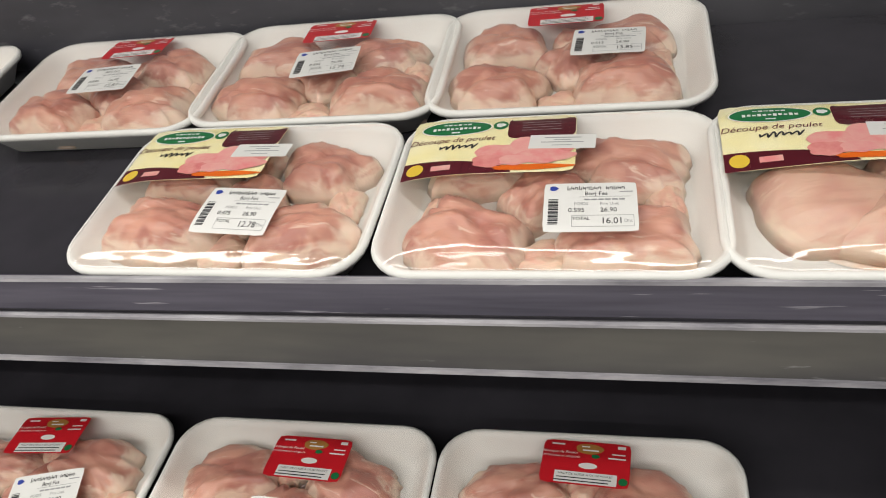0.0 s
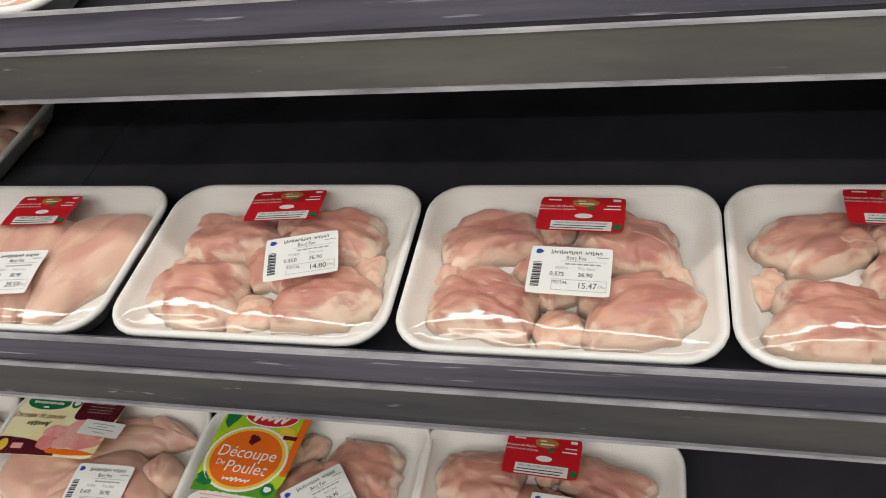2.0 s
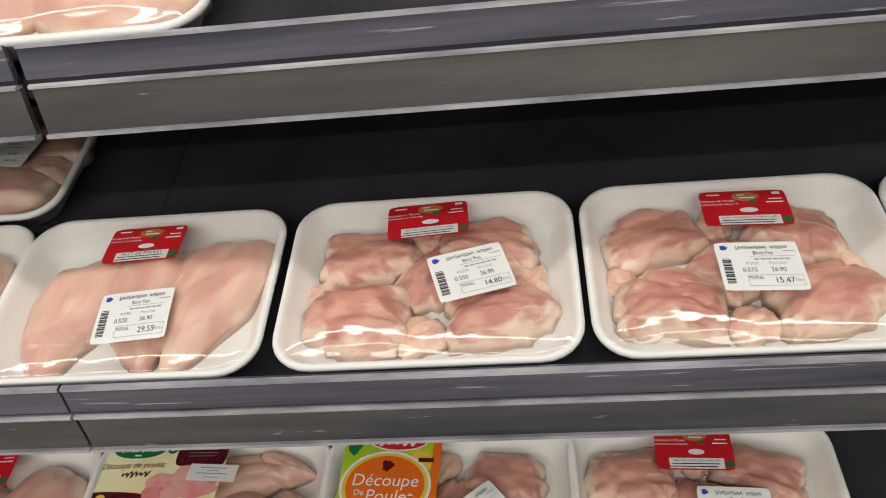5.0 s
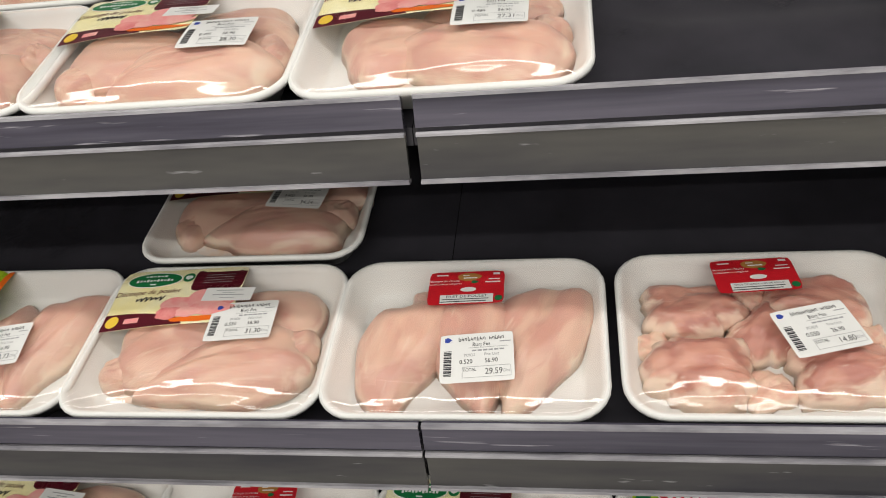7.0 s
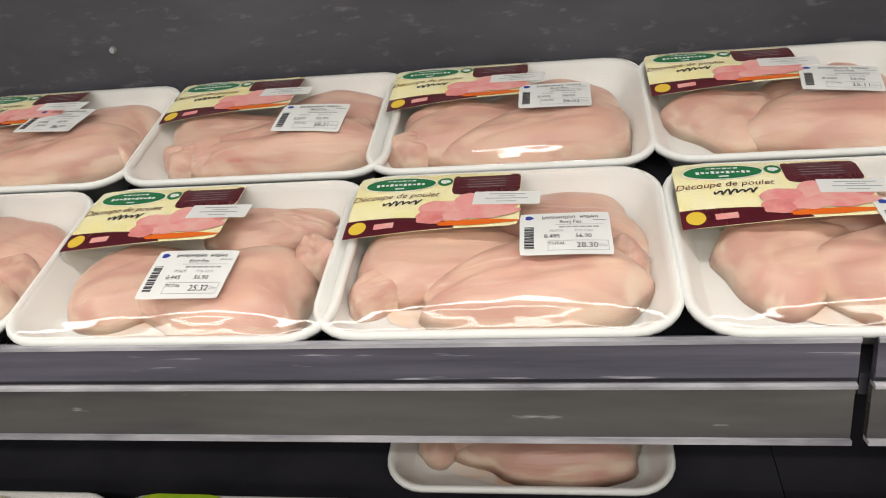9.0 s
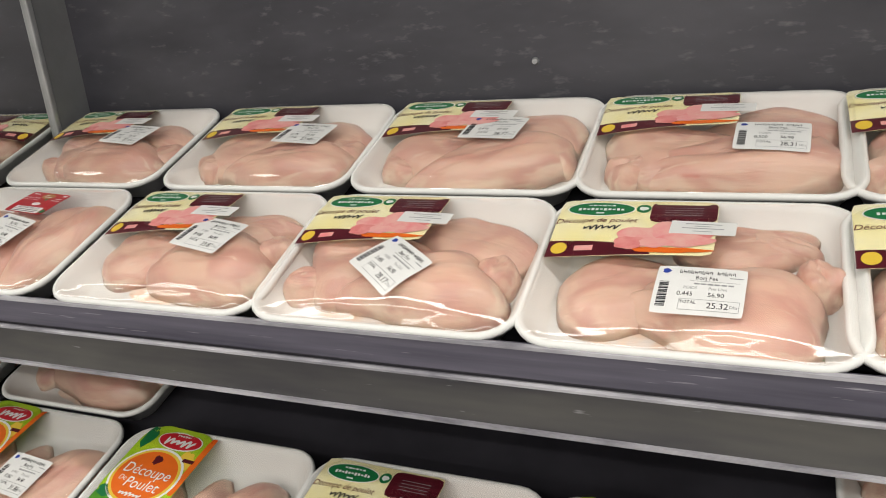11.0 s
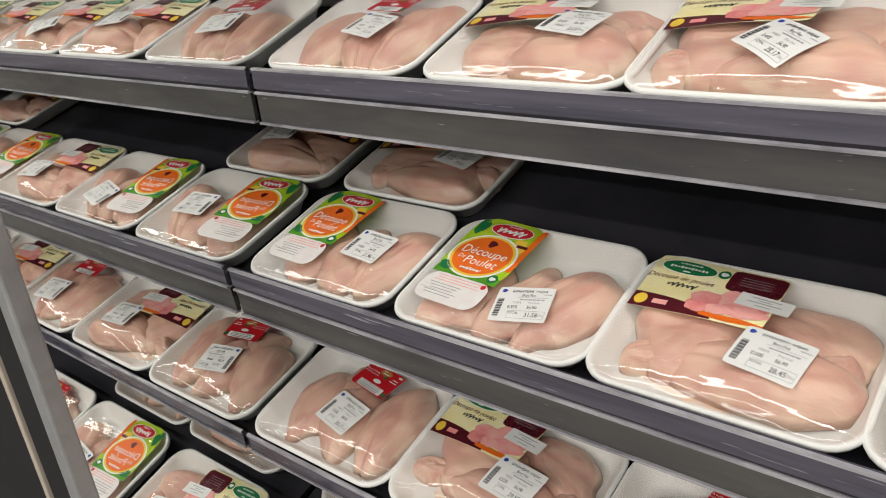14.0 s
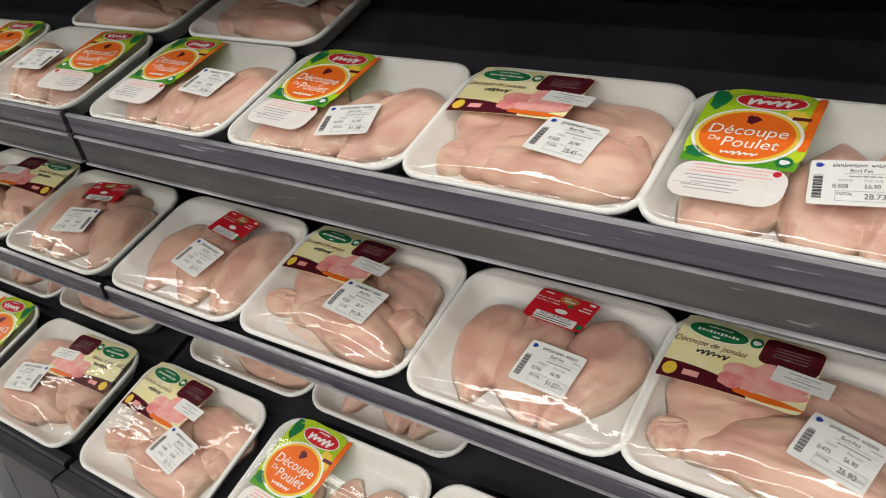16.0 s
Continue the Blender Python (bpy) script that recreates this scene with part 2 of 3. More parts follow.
case = tagged(new("refrigerated_case"), "black open refrigerated meat display case with mirrored end", "display case")
part("back_panel", box_mesh("back_panel", (XM - 0.06, YB, 0.3), (XE + 0.06, YB + 0.06, 2.0), BACKING), case, label="scuffed black back panel")
part("canopy", box_mesh("canopy", (XM - 0.06, 0.20, 1.94), (XE + 0.06, YB + 0.06, 2.06), BLACK, 0.004), case)
part("lamp_housing", box_mesh("lamp_housing", (XM + 0.2, 0.325, 1.928), (XE - 0.2, 0.415, 1.94), BRIGHTTRIM, 0.002), case)
# Drawn 0.6 m wide: the outer part stands in for the dark neighbouring case.
part("end_panel", box_mesh("end_panel", (XM - 0.60, 0.200, 0.0), (XM - 0.004, YB, 1.94), MATTBLACK, 0.002), case)
part("mirror", box_mesh("mirror", (XM - 0.004, 0.198, 0.3), (XM, 0.800, 1.94), MIRROR), case, label="mirror lining the end panel")
part("mirror_trim", box_mesh("mirror_trim", (XM - 0.004, 0.800, 0.3), (XM + 0.006, 0.809, 1.94), BRIGHTTRIM, 0.002), case, label="bright mirror edge strip")
part("corner_trim", box_mesh("corner_trim", (XM - 0.004, 0.809, 0.3), (XM + 0.004, YB, 1.94), GREYTRIM), case, label="grey corner strip")
part("end_cap", box_mesh("end_cap", (XM - 0.100, 0.182, 0.0), (XM - 0.024, 0.200, 1.94), MATTBLACK, 0.004), case, label="black end cap")
part("inner_cap_trim", box_mesh("inner_cap_trim", (XM - 0.024, 0.176, 0.0), (XM + 0.003, 0.198, 1.94), BRIGHTTRIM, 0.003), case, label="grey edge trim")
part("outer_cap_trim", box_mesh("outer_cap_trim", (XM - 0.112, 0.178, 0.0), (XM - 0.100, 0.200, 1.94), BEIGE, 0.002), case, label="beige edge trim")
part("far_end_panel", box_mesh("far_end_panel", (XE, 0.180, 0.0), (XE + 0.055, YB, 1.94), BLACK, 0.002), case)
part("base", box_mesh("base", (XM, 0.36, 0.0), (XE, YB, 0.45), BLACK, 0.002), case)
part("front_panel", extrude_x("front_panel", [(0.243, 0.60), (0.236, 0.598), (0.236, 0.505), (0.243, 0.50), (0.26, 0.50), (0.26, 0.60)], XM + 0.002, XE, BLACK), case, label="black front panel below the lowest deck")
part("bumper", extrude_x("bumper", [(0.250, 0.497), (0.226, 0.492), (0.222, 0.482), (0.226, 0.472), (0.250, 0.468)], XM + 0.002, XE, BRIGHTTRIM), case, label="pale bumper strip")
part("kick_backing", box_mesh("kick_backing", (XM, 0.300, 0.02), (XE, 0.31, 0.468), GROOVE), case)
bar = box_mesh("grille_bar", (-0.002, 0.27, 0.30), (0.002, 0.298, 0.466), GREYTRIM)
for k in range(60):
    part("grille_bar", bar, case, pose(XM + 0.02 + 0.014 * k, 0, 0))


def rail(shelf, x0, x1, y, z, lean, parent):
    """The plastic ticket holder on a shelf front: lip, groove, ticket strip and lower edge."""
    def at(pts):
        return [(y + py + lean * (pz + 0.067), z + pz) for py, pz in pts]
    part("rail_lip", extrude_x("rail_lip", at([(0.0, -0.002), (0.002, 0.0), (0.006, 0.0), (0.006, -0.024), (-0.001, -0.024)]), x0, x1, VIOLET), parent, label="violet-grey plastic lip")
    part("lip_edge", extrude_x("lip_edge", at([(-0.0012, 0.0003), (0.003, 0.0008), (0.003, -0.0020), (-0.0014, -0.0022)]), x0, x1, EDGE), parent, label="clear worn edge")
    part("rail_groove", extrude_x("rail_groove", at([(0.002, -0.024), (0.008, -0.024), (0.008, -0.0285), (0.002, -0.0285)]), x0, x1, GROOVE), parent)
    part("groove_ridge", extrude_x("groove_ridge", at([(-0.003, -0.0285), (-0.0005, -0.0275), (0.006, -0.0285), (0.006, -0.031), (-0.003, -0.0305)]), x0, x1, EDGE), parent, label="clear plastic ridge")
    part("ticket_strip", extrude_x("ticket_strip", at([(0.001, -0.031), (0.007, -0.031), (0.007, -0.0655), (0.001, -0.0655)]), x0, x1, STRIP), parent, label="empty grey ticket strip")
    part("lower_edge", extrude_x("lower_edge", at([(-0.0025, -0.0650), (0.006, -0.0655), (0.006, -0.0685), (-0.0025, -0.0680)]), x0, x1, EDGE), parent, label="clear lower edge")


def shelf_length(shelf, x0, x1):
    d0, d1 = (x0, JOINT - 0.0004) if x1 < 0 else (JOINT + 0.0004, x1)
    yr, zr = SHELVES[shelf]
    sn, cs = math.sin(radians(SLOPES[shelf])), math.cos(radians(SLOPES[shelf]))
    y0, z0 = yr + sn * TRAY_H + 0.004, zr - cs * TRAY_H
    ob = tagged(new("shelf"), "black tilted shelf with " + ("a grey plastic ticket rail" if shelf in "AB" else "a thin front lip"), "shelf", "shelves of the meat case")
    run = (YB - 0.003 - y0)
    part("deck", extrude_x("deck", [(y0, z0), (y0 + run, z0 + run * sn / cs), (y0 + run, z0 + run * sn / cs - 0.014), (y0, z0 - 0.014)], d0, d1, BLACK), ob)
    if shelf == "A":
        rail(shelf, x0, x1, yr + 0.004, zr - 0.002, 0.0, ob)
    elif shelf == "B":
        rail(shelf, x0, x1, yr + 0.004, zr + 0.004, -0.10, ob)
    elif shelf == "C":
        ya, za = y0 - 0.008, zr - 0.012
        part("front_lip", extrude_x("front_lip", [(ya, za), (ya + 0.004, za + 0.001), (ya + 0.006, za - 0.024), (ya + 0.001, za - 0.024)], x0, x1, VIOLET), ob, label="violet-grey plastic lip")
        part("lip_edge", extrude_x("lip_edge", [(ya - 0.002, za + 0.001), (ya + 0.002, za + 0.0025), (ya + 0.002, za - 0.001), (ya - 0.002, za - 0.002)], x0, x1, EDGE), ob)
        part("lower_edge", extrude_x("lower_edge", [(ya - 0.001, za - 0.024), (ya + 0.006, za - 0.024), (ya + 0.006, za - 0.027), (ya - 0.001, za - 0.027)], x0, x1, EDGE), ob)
    else:
        ya, za = y0 - 0.012, zr - 0.014
        part("front_lip", extrude_x("front_lip", [(ya - 0.006, za - 0.004), (ya - 0.003, za), (ya + 0.008, za), (ya + 0.008, za - 0.03), (ya - 0.006, za - 0.03)], x0, x1, BLACK), ob)
    return ob


for code in "ABCD":
    slot = 0.0045 if code == "A" else 0.0012
    shelf_length(code, XM + 0.006, JOINT - slot)
    shelf_length(code, JOINT + slot, XE - 0.004)

bm = bmesh.new()
bmesh.ops.create_cone(bm, cap_ends=True, segments=16, radius1=0.0045, radius2=0.0028, depth=0.004)
screw = bpy.data.meshes.new("screw_head")
bm.to_mesh(screw)
bm.free()
screw.materials.append(BRIGHTTRIM)
part("screw_head", screw, case, pose(-1.372, YB - 0.001, 1.421, 90, 0, 0), "bright screw head")

# ---- trays of chicken ----
TW, TD, TR = 0.2315, 0.174, 0.033


def ring(w, d, r, z, n=6):
    pts = []
    for cx, cy, a0 in ((1, 1, 0), (-1, 1, 90), (-1, -1, 180), (1, -1, 270)):
        for k in range(n + 1):
            a = radians(a0 + 90 * k / n)
            pts.append((cx * (w / 2 - r) + r * math.cos(a), cy * (d / 2 - r) + r * math.sin(a), z))
    return pts


def foam_mesh():
    """A foam tray: sloping outer wall, rolled rim, sloping inner wall and floor."""
    h = TRAY_H
    rings = [ring(TW - inset, TD - inset, TR - back, z) for inset, back, z in (
        (0.046, 0.015, 0.0), (0.036, 0.012, 0.002), (0.012, 0.005, h - 0.008), (0.002, 0.001, h - 0.006), (0.0, 0.0, h - 0.003), (0.002, 0.001, h - 0.0006),
        (0.006, 0.003, h), (0.011, 0.005, h - 0.001), (0.016, 0.007, h - 0.005), (0.036, 0.012, 0.009), (0.044, 0.014, 0.006))]
    n = len(rings[0])
    verts = [p for r in rings for p in r]
    faces = []
    for k in range(len(rings) - 1):
        for j in range(n):
            faces.append((k * n + j, k * n + (j + 1) % n, (k + 1) * n + (j + 1) % n, (k + 1) * n + j))
    faces.append(tuple(range(n))[::-1])
    faces.append(tuple(range((len(rings) - 1) * n, len(rings) * n)))
    return mesh_of("foam_tray", verts, faces, FOAM, True)


FOAM_MESH = foam_mesh()


def blob_outline(a, kind, seed):
    c, s_ = math.cos(a), math.sin(a)
    if kind == "fillet":
        x, y = c, s_ * (1.0 - 0.30 * c - 0.12 * c * c)
        y += 0.20 * c * c - 0.08
        w = 1 + 0.06 * math.sin(2 * a + seed) + 0.06 * math.sin(3 * a + 2.3 * seed) + 0.035 * math.sin(5 * a + 2 * seed) + 0.018 * math.sin(9 * a + seed)
    else:
        x, y = math.copysign(abs(c) ** 0.70, c), math.copysign(abs(s_) ** 0.70, s_)
        w = 1 + 0.08 * math.sin(3 * a + seed) + 0.07 * math.sin(5 * a + 1.7 * seed) + 0.035 * math.sin(11 * a + seed) + 0.03 * math.sin(17 * a + 2 * seed)
    return x * w, y * w


def blob_mesh(kind, seed, mat):
    """One piece of meat of unit half-size: thick at one end, thin at the edges, creased and folded."""
    rings, seg = 15, 48
    verts, faces, rim = [(0, 0, 1.0)], [], [0.0]
    lean = 0.5 * math.sin(seed * 2.7)
    for k in range(1, rings + 1):
        rho = k / rings
        for j in range(seg):
            a = 2 * math.pi * j / seg
            x, y = blob_outline(a, kind, seed)
            px, py = x * rho, y * rho
            z = (1 - rho ** 3.2) ** 0.62 if rho < 1 else 0.0
            lump = noise.noise(Vector((px * 1.3 + seed * 3.1, py * 1.3, seed)))
            fold = noise.noise(Vector((px * 2.6 + seed, py * (4.4 if kind == "fillet" else 3.2), seed * 2)))
            ragged = noise.noise(Vector((px * 6.0 + seed, py * 6.0, seed * 5)))
            if kind == "fillet":
                crease = math.exp(-((py - 0.22 * math.sin(1.6 * px + seed) - 0.35 * lean) / 0.07) ** 2)
                z *= 0.95 - 0.20 * px + 0.18 * lump + 0.06 * fold - 0.08 * crease * (0.4 + 0.6 * rho)
            else:
                crease = math.exp(-((px * lean + py * 0.8 - 0.2 * math.sin(3 * px + seed)) / 0.09) ** 2)
                z *= 0.94 + 0.20 * lump + 0.11 * fold + 0.12 * ragged * rho - 0.07 * crease
            grow = rho ** 0.85
            verts.append((x * grow, y * grow, max(0.0, min(z, 1.0))))
            rim.append(rho)
    for j in range(seg):
        faces.append((0, 1 + j, 1 + (j + 1) % seg))
        for k in range(rings - 1):
            p, q = 1 + k * seg, 1 + (k + 1) * seg
            faces.append((p + j, q + j, q + (j + 1) % seg, p + (j + 1) % seg))
    faces.append(tuple(1 + (rings - 1) * seg + j for j in range(seg))[::-1])
    me = mesh_of("chicken_" + kind, verts, faces, mat, True)
    me.attributes.new("rim", "FLOAT", "POINT").data.foreach_set("value", rim)
    return me


BLOBS = {"fillet": [blob_mesh("fillet", k, FILLET) for k in range(8)], "thigh": [blob_mesh("thigh", k + 20, THIGH) for k in range(8)],
         "fat": [blob_mesh("fat", k + 40, FAT) for k in range(4)]}

# (kind, x, y, half length, half width, turn, height, base)
LAYOUTS = {
    "pair": [("fillet", 0.040, 0.034, 0.064, 0.036, 165, 0.025, 0.006), ("fillet", -0.036, 0.004, 0.060, 0.046, 10, 0.029, 0.006),
             ("fillet", 0.018, -0.030, 0.080, 0.040, 186, 0.031, 0.008), ("fillet", 0.082, -0.006, 0.024, 0.020, 70, 0.027, 0.006), ("fillet", -0.074, -0.030, 0.026, 0.016, 20, 0.022, 0.006)],
    "single": [("fillet", 0.035, 0.042, 0.056, 0.030, 15, 0.023, 0.006), ("fillet", -0.045, -0.004, 0.050, 0.044, 20, 0.026, 0.006),
               ("fillet", 0.026, -0.026, 0.074, 0.044, 174, 0.031, 0.008), ("fillet", 0.084, 0.004, 0.022, 0.019, 110, 0.028, 0.006), ("fillet", 0.066, 0.050, 0.030, 0.016, -8, 0.022, 0.006)],
    "upright": [("fillet", -0.056, -0.008, 0.066, 0.040, 262, 0.030, 0.006), ("fillet", 0.002, -0.012, 0.062, 0.042, 277, 0.027, 0.006),
                ("fillet", 0.058, 0.000, 0.072, 0.039, 256, 0.032, 0.006), ("fillet", -0.022, 0.030, 0.044, 0.034, 120, 0.026, 0.006)],
    "side": [("fillet", 0.014, -0.010, 0.060, 0.036, 80, 0.026, 0.006), ("fillet", -0.046, -0.01, 0.062, 0.044, 85, 0.022, 0.006),
             ("fillet", 0.064, -0.004, 0.068, 0.037, 255, 0.031, 0.006)],
    "thighs": [("thigh", -0.054, 0.036, 0.041, 0.029, 10, 0.028, 0.006), ("thigh", 0.050, 0.036, 0.041, 0.029, -12, 0.028, 0.006),
               ("thigh", 0.0, 0.004, 0.032, 0.028, 50, 0.024, 0.006), ("thigh", -0.054, -0.036, 0.043, 0.030, -6, 0.030, 0.006),
               ("thigh", 0.052, -0.036, 0.043, 0.030, 8, 0.030, 0.006), ("fat", -0.004, -0.050, 0.020, 0.017, 20, 0.012, 0.006),
               ("fat", 0.078, 0.002, 0.014, 0.020, 0, 0.014, 0.006), ("fat", -0.004, 0.050, 0.018, 0.014, 70, 0.014, 0.006),
               ("fat", -0.082, -0.004, 0.014, 0.018, 10, 0.012, 0.006)],
}

GX, GY = 57, 45


def height_field(pieces):
    """The stretched film over rim and meat: a membrane that rests on what is below it."""
    xs, ys = np.meshgrid(np.linspace(-TW / 2, TW / 2, GX), np.linspace(-TD / 2, TD / 2, GY), indexing="ij")
    under = np.full(xs.shape, 0.0)
    for kind, x, y, a, b, turn, h, base in pieces:
        c, s_ = math.cos(radians(turn)), math.sin(radians(turn))
        u, v = ((xs - x) * c + (ys - y) * s_) / a, (-(xs - x) * s_ + (ys - y) * c) / b
        rho2 = u * u + v * v
        rho2 = rho2 / 1.25
        under = np.maximum(under, np.where(rho2 < 1, base + h * np.sqrt(np.clip(1 - rho2 ** 2.4, 0, 1)) + 0.0012, 0))
    edge = (np.abs(xs) > TW / 2 - 0.008) | (np.abs(ys) > TD / 2 - 0.008)
    qx, qy = np.abs(xs) - (TW / 2 - TR), np.abs(ys) - (TD / 2 - TR)
    edge |= (qx > 0) & (qy > 0) & (np.hypot(qx, qy) > TR - 0.007)
    h = np.maximum(under, TRAY_H + 0.0008)
    for reach in (24, 12, 6, 3, 1, 24, 16, 8, 4, 2, 1, 1):
        for _ in range(3):
            for dx, dy in ((reach, 0), (0, reach), (reach, reach), (reach, -reach), (2 * reach, reach), (reach, 2 * reach)):
                ax, ay = abs(dx), abs(dy)
                if 2 * ax >= GX or 2 * ay >= GY:
                    continue
                mid = h[ax:GX - ax, ay:GY - ay]
                one = h[2 * ax:, (2 * ay if dy >= 0 else 0):(GY if dy >= 0 else GY - 2 * ay)]
                two = h[:GX - 2 * ax, (0 if dy >= 0 else 2 * ay):(GY - 2 * ay if dy >= 0 else GY)]
                np.maximum(mid, 0.5 * (one + two), out=mid)
            h[edge] = TRAY_H + 0.0008
    for _ in range(5):
        h[1:-1, 1:-1] = (h[2:, 1:-1] + h[:-2, 1:-1] + h[1:-1, 2:] + h[1:-1, :-2] + 2 * h[1:-1, 1:-1]) / 6
        h[edge] = TRAY_H + 0.0008
    return h + 0.0008 * ~edge


def lift(h, pts):
    p = np.asarray(pts, float)
    gx = np.clip((p[:, 0] / TW + 0.5) * (GX - 1), 0, GX - 1.001)
    gy = np.clip((p[:, 1] / TD + 0.5) * (GY - 1), 0, GY - 1.001)
    i, j = gx.astype(int), gy.astype(int)
    fx, fy = gx - i, gy - j
    return h[i, j] * (1 - fx) * (1 - fy) + h[i + 1, j] * fx * (1 - fy) + h[i, j + 1] * (1 - fx) * fy + h[i + 1, j + 1] * fx * fy


def film_mesh(h):
    n = 40
    verts, faces = [], []
    for i in range(n + 1):
        for j in range(n + 1):
            u, v = 2 * i / n - 1, 2 * j / n - 1
            x, y = u * (TW / 2 - 0.001), v * (TD / 2 - 0.001)
            qx, qy = abs(x) - (TW / 2 - TR), abs(y) - (TD / 2 - TR)
            if qx > 0 and qy > 0:
                far, m = math.hypot(qx, qy), max(qx, qy)
                k = m / far
                x, y = math.copysign(TW / 2 - TR + qx * k, x), math.copysign(TD / 2 - TR + qy * k, y)
            verts.append((x, y))
    z = lift(h, verts) + 0.0006
    rim = [k for k in range(len(verts)) if k // (n + 1) in (0, n) or k % (n + 1) in (0, n)]
    z[rim] -= 0.003
    for i in range(n):
        for j in range(n):
            a = i * (n + 1) + j
            faces.append((a, a + n + 1, a + n + 2, a + 1))
    return mesh_of("film", [(x, y, zz) for (x, y), zz in zip(verts, z)], faces, FILM, True)


# flat shapes in a label's own plane: points and faces
def patch(cx, cy, w, h, nx=8, ny=6, r=0.0):
    pts, faces = [], []
    for i in range(nx + 1):
        for j in range(ny + 1):
            x, y = (i / nx - 0.5) * w, (j / ny - 0.5) * h
            if r:
                qx, qy = abs(x) - (w / 2 - r), abs(y) - (h / 2 - r)
                if qx > 0 and qy > 0:
                    k = max(qx, qy) / math.hypot(qx, qy)
                    x, y = math.copysign(w / 2 - r + qx * k, x), math.copysign(h / 2 - r + qy * k, y)
            pts.append((cx + x, cy + y))
    for i in range(nx):
        for j in range(ny):
            a = i * (ny + 1) + j
            faces.append((a, a + ny + 1, a + ny + 2, a + 1))
    return pts, faces


def oval(cx, cy, rx, ry, seg=28, rings=4, wobble=0.0):
    pts, faces = [(cx, cy)], []
    for k in range(1, rings + 1):
        for j in range(seg):
            a = 2 * math.pi * j / seg
            w = 1 + wobble * (math.sin(3 * a + 1) + 0.6 * math.sin(7 * a) + 0.5 * math.sin(5 * a + 2))
            pts.append((cx + rx * w * k / rings * math.cos(a), cy + ry * w * k / rings * math.sin(a)))
    for j in range(seg):
        faces.append((0, 1 + j, 1 + (j + 1) % seg))
        for k in range(rings - 1):
            p, q = 1 + k * seg, 1 + (k + 1) * seg
            faces.append((p + j, q + j, q + (j + 1) % seg, p + (j + 1) % seg))
    return pts, faces


def bars(*rows):
    pts, faces = [], []
    for cx, cy, w, h in rows:
        p, f = patch(cx, cy, w, h, max(1, int(w / 0.004)), 1)
        faces += [tuple(k + len(pts) for k in q) for q in f]
        pts += p
    return pts, faces, "many"


def scrawl(cx, cy, w, tall, loops, thick, seed=0):
    """A joined handwritten-looking stroke as one ribbon."""
    pts, faces = [], []
    n = loops * 20

    def along(k):
        a = 2 * math.pi * loops * k / n
        return Vector((cx + w * (k / n - 0.5) + 0.20 * w / loops * math.sin(a + 1.2), cy + 0.5 * tall * math.cos(a) * (0.7 + 0.3 * math.sin(1.7 * k / 20 + seed))))

    for k in range(n + 1):
        p, d = along(k), along(k + 0.5) - along(k - 0.5)
        side = Vector((-d.y, d.x)).normalized() * thick / 2
        pts += [tuple(p + side), tuple(p - side)]
    for k in range(n):
        faces.append((2 * k, 2 * k + 1, 2 * k + 3, 2 * k + 2))
    return pts, faces


LETTERS = {}


def words(text, cx, cy, size, slant=0.0):
    """Letters of the built-in font as flat faces, centred."""
    if text not in LETTERS:
        curve = bpy.data.curves.new("letters", "FONT")
        curve.body, curve.align_x, curve.align_y, curve.resolution_u = text, "CENTER", "CENTER", 3
        ob = new("letters", curve)
        graph = bpy.context.evaluated_depsgraph_get()
        graph.update()
        me = bpy.data.meshes.new_from_object(ob.evaluated_get(graph))
        LETTERS[text] = ([(v.co.x, v.co.y) for v in me.vertices], [tuple(p.vertices) for p in me.polygons])
        bpy.data.objects.remove(ob)
        bpy.data.curves.remove(curve)
        bpy.data.meshes.remove(me)
    pts, faces = LETTERS[text]
    return [(cx + size * (x + slant * y), cy + size * y) for x, y in pts], faces


def decal(name, shape, place, h, rise, mat, parent, label=""):
    """A printed shape laid on the film: place is x, y and turn on the tray."""
    pts, faces = shape[:2]
    px, py, turn = place
    c, s_ = math.cos(radians(turn)), math.sin(radians(turn))
    flat = [(px + x * c - y * s_, py + x * s_ + y * c) for x, y in pts]
    z = lift(h, flat) + 0.0006 + rise
    me = mesh_of(name, [(x, y, zz) for (x, y), zz in zip(flat, z)], faces, mat, True)
    return tagged(part(name, me, parent, label=label), kind="stuff" if len(shape) > 2 else "")


